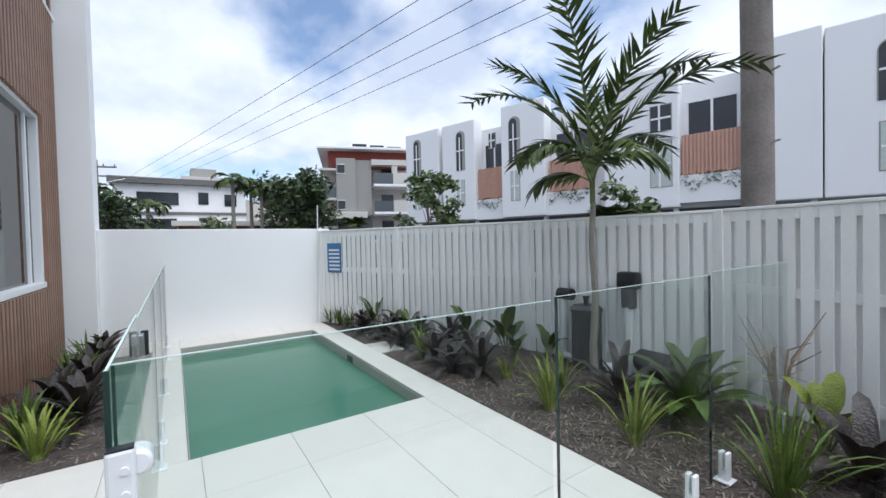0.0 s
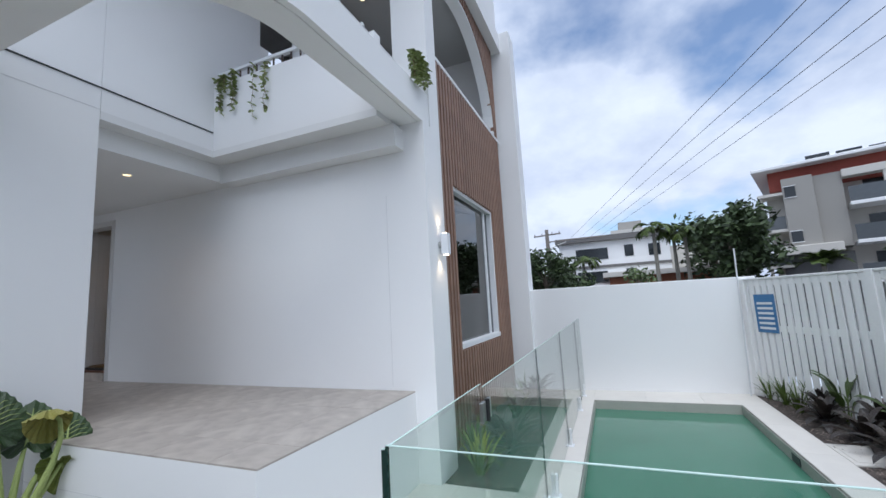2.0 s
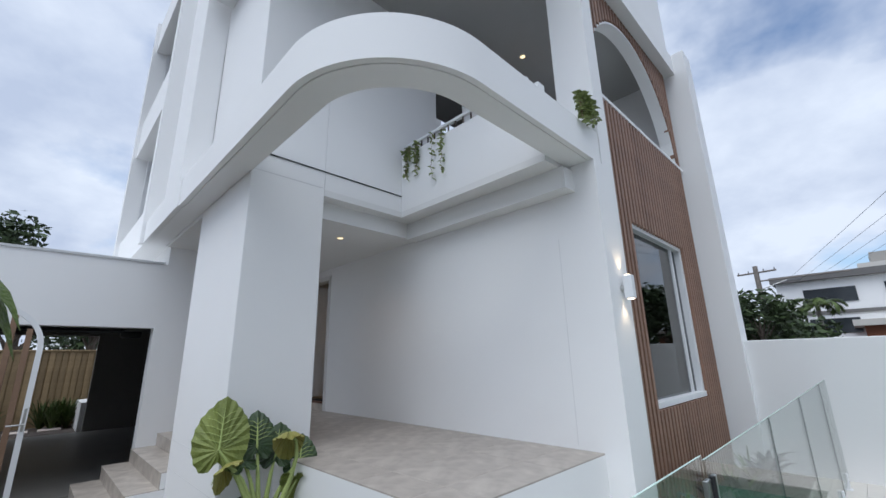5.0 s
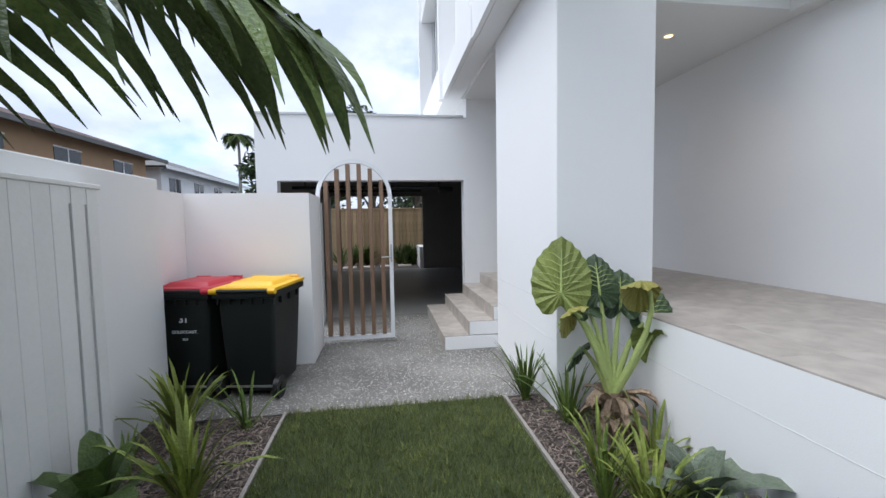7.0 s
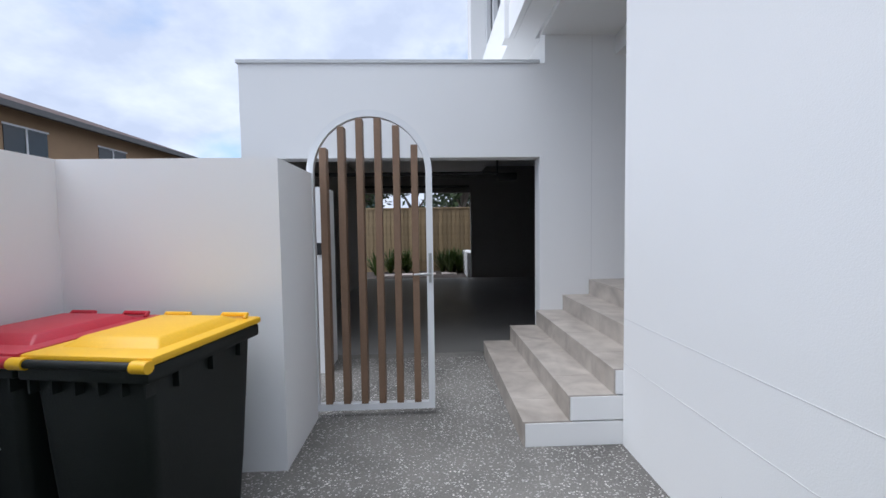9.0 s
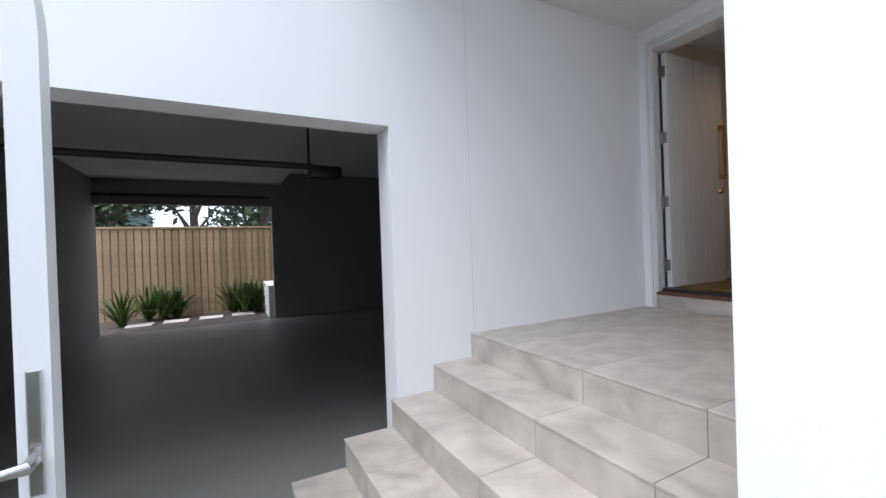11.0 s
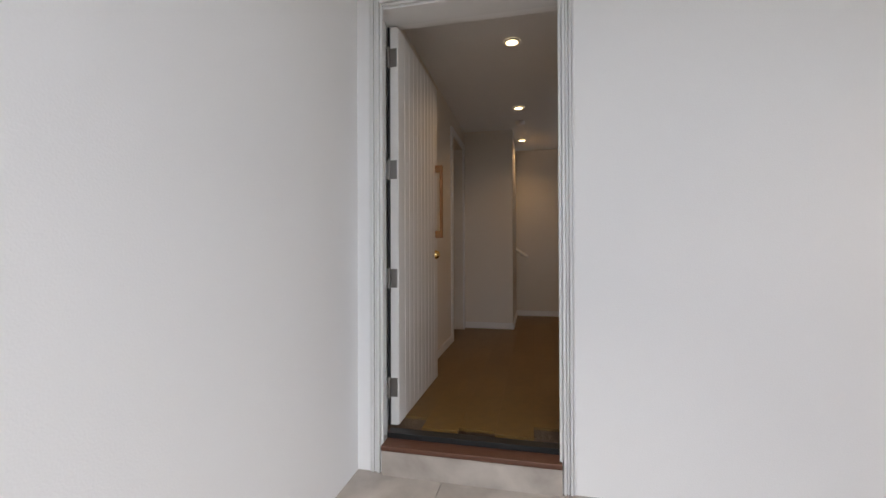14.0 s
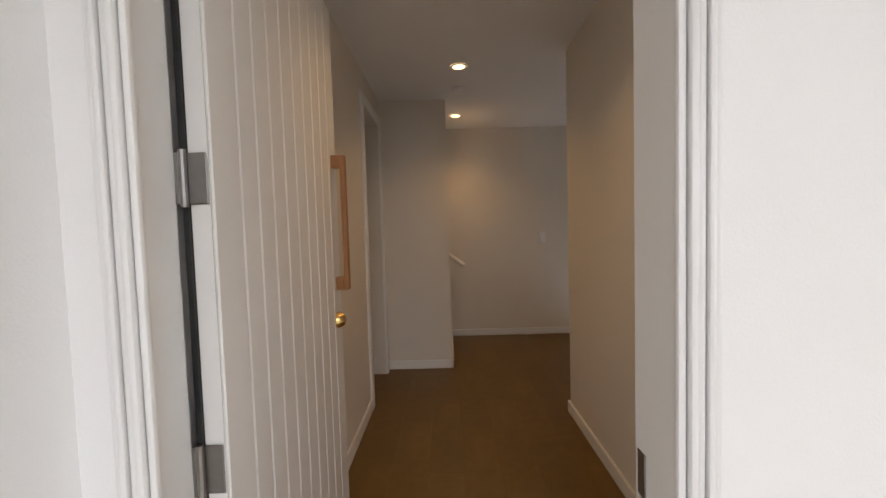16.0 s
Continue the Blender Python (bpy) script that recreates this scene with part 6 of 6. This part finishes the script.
put("tower_ledge", boxes((-1.2, 2.0, -2.4, 2.0, 4.2, 4.95), w=0.04, seg=1), CREAM, ap)
# dark grey carries the shade of the recess beneath the ledge
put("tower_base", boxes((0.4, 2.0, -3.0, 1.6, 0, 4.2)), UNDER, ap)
for z in (5.3, 9.3):
    w = put("window", boxes((-0.66, -0.58, 0.0, 0.75, z, z + 0.95)), DKGLASS, ap)
    put("window_frame", boxes((-0.69, -0.66, -0.06, 0.81, z - 0.06, z), (-0.69, -0.66, -0.06, 0.81, z + 0.95, z + 1.01)), HWHITE, ap, w)
for z in (3.4, 6.6, 9.9):
    lb = put("balcony", boxes((-0.4, 2.0, 0.9, 2.7, z - 0.25, z)), CREAM, ap)
    put("post", boxes((-0.3, -0.1, 2.35, 2.6, z - 3.0, z - 0.25)), GREYR, ap, lb)
    if z < 9:
        put("balustrade", boxes((-0.36, -0.30, 0.95, 2.7, z, z + 1.15)), SMOKY, ap, lb)
put("frame_beam", boxes((-0.5, 2.0, -9.5, -3.0, 10.3, 10.95), w=0.04, seg=1), CREAM, ap)
put("frame_column", boxes((-0.45, 0.1, -5.95, -5.35, 8.0, 10.3)), CREAM, ap)
for z in (1.8, 4.95, 8.1):
    rb = put("balcony", boxes((-1.0, 2.0, -9.4, -3.2, z - 0.3, z), w=0.03, seg=1), HWHITE, ap)
    put("balustrade", boxes((-0.96, -0.90, -5.4, -3.2, z, z + 1.25)), SMOKY, ap, rb)
    put("parapet", boxes((-1.0, -0.85, -9.4, -5.4, z, z + 1.3)), CREAM, ap, rb)
    put("balcony_door", boxes((1.9, 1.99, -5.7, -4.3, z + 0.05, z + 2.25)), DKGLASS, ap, rb)

wh = house("white_house", 52, 1.0, 90, "white two-storey house with a flat grey roof far down the street")
put("wall", boxes((-7.0, 3.0, 0, 9, 0, 7.0)), HWHITE, wh)
put("roof", boxes((-7.3, 3.3, -0.5, 9.5, 7.0, 7.5)), ROOFG, wh)
put("wing", boxes((-11.0, -7.0, 1, 8, 0, 6.0)), CREAM, wh)
for x0, x1, z0 in ((-1.6, 1.4, 5.2), (-3.9, -3.1, 5.3), (-1.4, 1.4, 2.9), (-3.9, -3.1, 3.0), (-6.2, -5.2, 5.2)):
    put("window", boxes((x0, x1, 9.01, 9.06, z0, z0 + 1.1)), DKGLASS, wh)
put("floor_band", boxes((-7.05, 3.05, 9.0, 9.12, 4.35, 4.6)), ROOFG, wh)
bh = house("brick_house", 46, -4.5, 90, "low red-brick house with a pale roof behind the wall")
put("wall", boxes((-5, 4, 0, 7, 0, 3.2)), material("red_brick", (0.30, 0.12, 0.07), 0.9, var=0.15), bh)
put("roof", boxes((-5.5, 4.5, -0.6, 7.6, 3.2, 3.6)), CREAM, bh)
wt = house("tower_block", 90, -4, 90, "distant beige tower block")
put("wall", boxes((-4, 2.5, 0, 8, 0, 13.5)), CREAM, wt)
put("penthouse", boxes((-3, 1.0, 1, 6, 13.5, 15.2)), GREYR, wt)


def tree(x, y, h, r, seed, label, mat=CANOPY, trunk=0.12, leaf=0.16, n=2600, low=0.35, name="tree"):
    """A tapered trunk with limbs and a crown of many small leaves in uneven clumps."""
    rng = random.Random(seed)
    t = thing(name, (x, y, 0), label, "tree", "trees")
    bm = bmesh.new()
    tube(bm, [(x, y, -0.1), (x + 0.05, y, h * 0.3), (x + rng.uniform(-0.1, 0.1) * h * 0.2, y, h * 0.6), (x, y, h * 0.85)], [trunk, trunk * 0.8, trunk * 0.5, trunk * 0.15], 8)
    clumps = []
    for i in range(16):
        a, e = rng.uniform(0, math.tau), rng.uniform(low, 0.97)
        rr = r * rng.uniform(0.3, 0.95) * (1.1 - abs(e - 0.65))
        c = Vector((x + rr * math.cos(a), y + rr * math.sin(a), h * e))
        clumps.append((c, r * rng.uniform(0.25, 0.45)))
        tube(bm, [(x, y, h * e * 0.6), (Vector((x, y, h * e * 0.75)) + c) / 2, c], [trunk * 0.35, trunk * 0.2, 0.01], 5)
    part("trunk", bm, BARK, t)
    vs, fs = [], []
    for i in range(n):
        c, cr = clumps[i % 16]
        d = Vector((rng.gauss(0, 1), rng.gauss(0, 1), rng.gauss(0, 0.8))).normalized() * cr * rng.uniform(0.3, 1.15)
        p = c + d
        u = Vector((rng.gauss(0, 1), rng.gauss(0, 1), rng.gauss(0, 0.6))).normalized()
        v = u.cross(Vector((rng.gauss(0, 1), rng.gauss(0, 1), rng.gauss(0, 1)))).normalized()
        l = leaf * rng.uniform(0.6, 1.3)
        k = len(vs)
        vs += [tuple(p - u * l), tuple(p + v * l * 0.45), tuple(p + u * l), tuple(p - v * l * 0.45)]
        fs.append((k, k + 1, k + 2, k + 3))
    me = bpy.data.meshes.new("crown")
    me.from_pydata(vs, [], fs)
    me.materials.append(mat)
    cr = new("crown", me)
    cr.parent, cr.matrix_parent_inverse = t, t.matrix_basis.inverted()
    return t


TREE = "broad dark green tree beyond the boundary wall"
tree(31, -8.0, 6.6, 2.7, 1, TREE, leaf=0.24, n=4200, trunk=0.2)
tree(38, -8.5, 7.0, 3.2, 3, TREE, leaf=0.26, n=3000)
tree(24, 2.9, 4.1, 1.9, 4, TREE, leaf=0.17, n=3200, low=0.25)
tree(30, 2.6, 3.2, 1.8, 5, TREE, leaf=0.2, n=2600, low=0.2)
tree(22, -2.0, 2.9, 1.0, 15, TREE, CANOPYL, leaf=0.12, n=900)
tree(13.2, -8.3, 4.4, 1.1, 6, "slender light green street tree behind the fence", CANOPYL, 0.05, 0.13, 1500, 0.4)
tree(12.5, -9.2, 2.5, 0.6, 7, "small light green shrub behind the fence", CANOPYL, 0.03, 0.11, 600, 0.4)
tree(8.2, -13.0, 3.3, 1.1, 8, "round light green shrub behind the fence", CANOPYL, 0.04, 0.16, 1200, 0.3)
tree(-0.6, 20.5, 7.0, 2.2, 9, "green tree behind the garage", CANOPY, 0.16, 0.15, 3400, 0.45)
tree(1.6, 21.5, 5.0, 2.2, 10, "green tree behind the timber fence", CANOPY, 0.18, 0.17, 2600, 0.4)
tree(-3.0, 21.0, 4.6, 2.0, 11, "green tree behind the timber fence", CANOPY, 0.14, 0.16, 2400, 0.4)
tree(-6.5, 27.0, 6.6, 2.2, 12, "green tree behind the garage", CANOPY, 0.16, 0.2, 2000, 0.4)
FR = [(a * 45 + 10, 50 - 25 * (a % 2), 1.5, 110, 0.4) for a in range(8)]
for i, (x, y, h) in enumerate(((33, -3.8, 6.0), (35, -5.3, 5.9), (34, -5.9, 5.6), (34, 1.3, 4.1))):
    palm("street_palm", x, y, h, 0.14, FR, "tall feather palm down the street", 0.65, 10 + i)
palm("street_palm", -14.5, 45, 10.2, 0.16, FR, "tall feather palm behind the flats", 1.2, 20)
palm("fan_palm", 40.5, -16.0, 3.0, 0.2, [(a * 30, 60 - 40 * (a % 3) / 2, 1.6, 60, 0.1) for a in range(12)], "low grey-green palm by the apartments", 0.8, 21)
palm("fan_palm", 7.9, -12.2, 1.9, 0.1, [(a * 36, 60 - 40 * (a % 3) / 2, 0.8, 60, 0.1) for a in range(10)], "dark palm shrub behind the fence", 0.6, 22)

# power poles and cables
def power_pole(x, y, h, r, label, arm=True, rz=0):
    p = thing("power_pole", (x, y, 0), label, "power pole", "power poles")
    part("pole", tube(bmesh.new(), [(x, y, -0.3), (x, y, h * 0.3), (x + 0.04, y, h * 0.7), (x, y, h)], [r * 1.1, r * 1.02, r * 0.92, r * 0.8], 18), POLEWOOD, p, soft=True)
    if arm:
        d = Vector((math.cos(radians(rz)), math.sin(radians(rz)), 0))
        a = Vector((x, y, h - 0.5))
        cr = part("crossarm", tube(bmesh.new(), [a - d * 1.3, a + d * 1.3], 0.07, 6), POLEWOOD, p)
        for k in (-1.2, -0.5, 0.5, 1.2):
            part("insulator", tube(bmesh.new(), [a + d * k, a + d * k + Vector((0, 0, 0.22))], [0.05, 0.03], 8), UNDER, cr)
    for k in range(5):
        part("climbing_peg", tube(bmesh.new(), [(x - r * 0.8, y + r * 0.3, 2.6 + k * 0.8), (x - r * 1.6, y + r * 0.6, 2.62 + k * 0.8)], 0.012, 6), STEEL, p)
    return p


power_pole(1.75, -5.75, 11, 0.155, "thick weathered timber power pole behind the fence", True, 80)
power_pole(38.5, 4.5, 8.0, 0.2, "timber power pole with a crossarm down the street", True, 75)
ap_ = thing("street_light", (38.5, 4.5, 6.4), "street light arm on the far power pole", "street lamp")
part("arm", tube(bmesh.new(), [(38.5, 4.4, 6.2), (38.4, 2.8, 6.7)], 0.04, 6), STEEL, ap_)
part("head", boxes((38.3, 38.5, 2.0, 2.8, 6.62, 6.75), w=0.02), UNDER, ap_)
def cable(name, a, b, sag, r=0.014):
    c = thing(name, a, "thin black overhead power cable", "cable", "overhead cables")
    a, b = Vector(a), Vector(b)
    part("wire", tube(bmesh.new(), [a.lerp(b, k / 16) - Vector((0, 0, sag * 4 * (k / 16) * (1 - k / 16))) for k in range(17)], r, 5), BLACK, c)
for k in range(4):
    y0, y1 = -7.45 - 0.86 * k, 4.15 - 0.86 * k
    cable("power_cable", (-4.5, y0, 6.9), (45.0, y1, 6.9), 0.15, 0.008)
arm = bpy.data.objects["power_pole"]
part("cable_arm", tube(bmesh.new(), [(1.75, -5.6, 6.84), (1.62, -9.4, 6.84)], 0.06, 6), POLEWOOD, arm)
part("cable_arm", tube(bmesh.new(), [(38.5, 4.4, 6.84), (38.3, -0.6, 6.84)], 0.06, 6), POLEWOOD, bpy.data.objects["power_pole.001"])

# flats along the side street
fl = house("brick_flats", -17, 12, 0, "tan brick two-storey flats with a brown tiled roof", "building", "flats")
def flats(f, y0, y1, h, wall, roof):
    put("wall", boxes((-9, 0, y0, y1, 0, h)), wall, f)
    bm = bmesh.new()
    a = [bm.verts.new(p) for p in ((1.0, y0 - 1, h), (1.0, y1 + 1, h), (-10, y1 + 1, h), (-10, y0 - 1, h), (-4.5, y0 + 4, h + 2.0), (-4.5, y1 - 4, h + 2.0))]
    for q in ((0, 1, 5, 4), (1, 2, 5), (2, 3, 4, 5), (3, 0, 4), (3, 2, 1, 0)):
        bm.faces.new([a[i] for i in q])
    put("roof", bm, roof, f)
    put("fascia", boxes((0.9, 1.05, y0 - 1, y1 + 1, h - 0.25, h)), HWHITE if wall is HWHITE else ROOFG, f)
    n = int((y1 - y0) / 4)
    for k in range(n):
        yy = y0 + 1.2 + k * (y1 - y0) / n
        for z in (0.9, h - 2.0):
            w = put("window", boxes((-0.02, 0.03, yy, yy + 1.9, z, z + 1.3)), DKGLASS, f)
            put("window_frame", boxes((0.03, 0.06, yy - 0.06, yy + 1.96, z + 1.3, z + 1.38), (0.03, 0.06, yy - 0.06, yy + 1.96, z - 0.08, z), (0.03, 0.06, yy + 0.9, yy + 0.98, z, z + 1.3)), HWHITE, f, w)
        if k % 2:
            b = put("balcony", boxes((0.0, 0.9, yy - 1.9, yy - 0.3, h - 3.2, h - 2.1)), wall, f)
flats(fl, 2, 21, 6.6, BRICKT, ROOFB)
fl2 = house("white_flats", -17.5, 36, 0, "white rendered two-storey flats with a dark hipped roof", "building", "flats")
flats(fl2, 0, 18, 6.4, HWHITE, ROOFG)
shed = house("far_house", -13, 56, 0, "dark green shed roof between the trees")
put("wall", boxes((-4, 6, 0, 6, 0, 6)), material("green_cladding", (0.10, 0.15, 0.13), 0.8), shed)
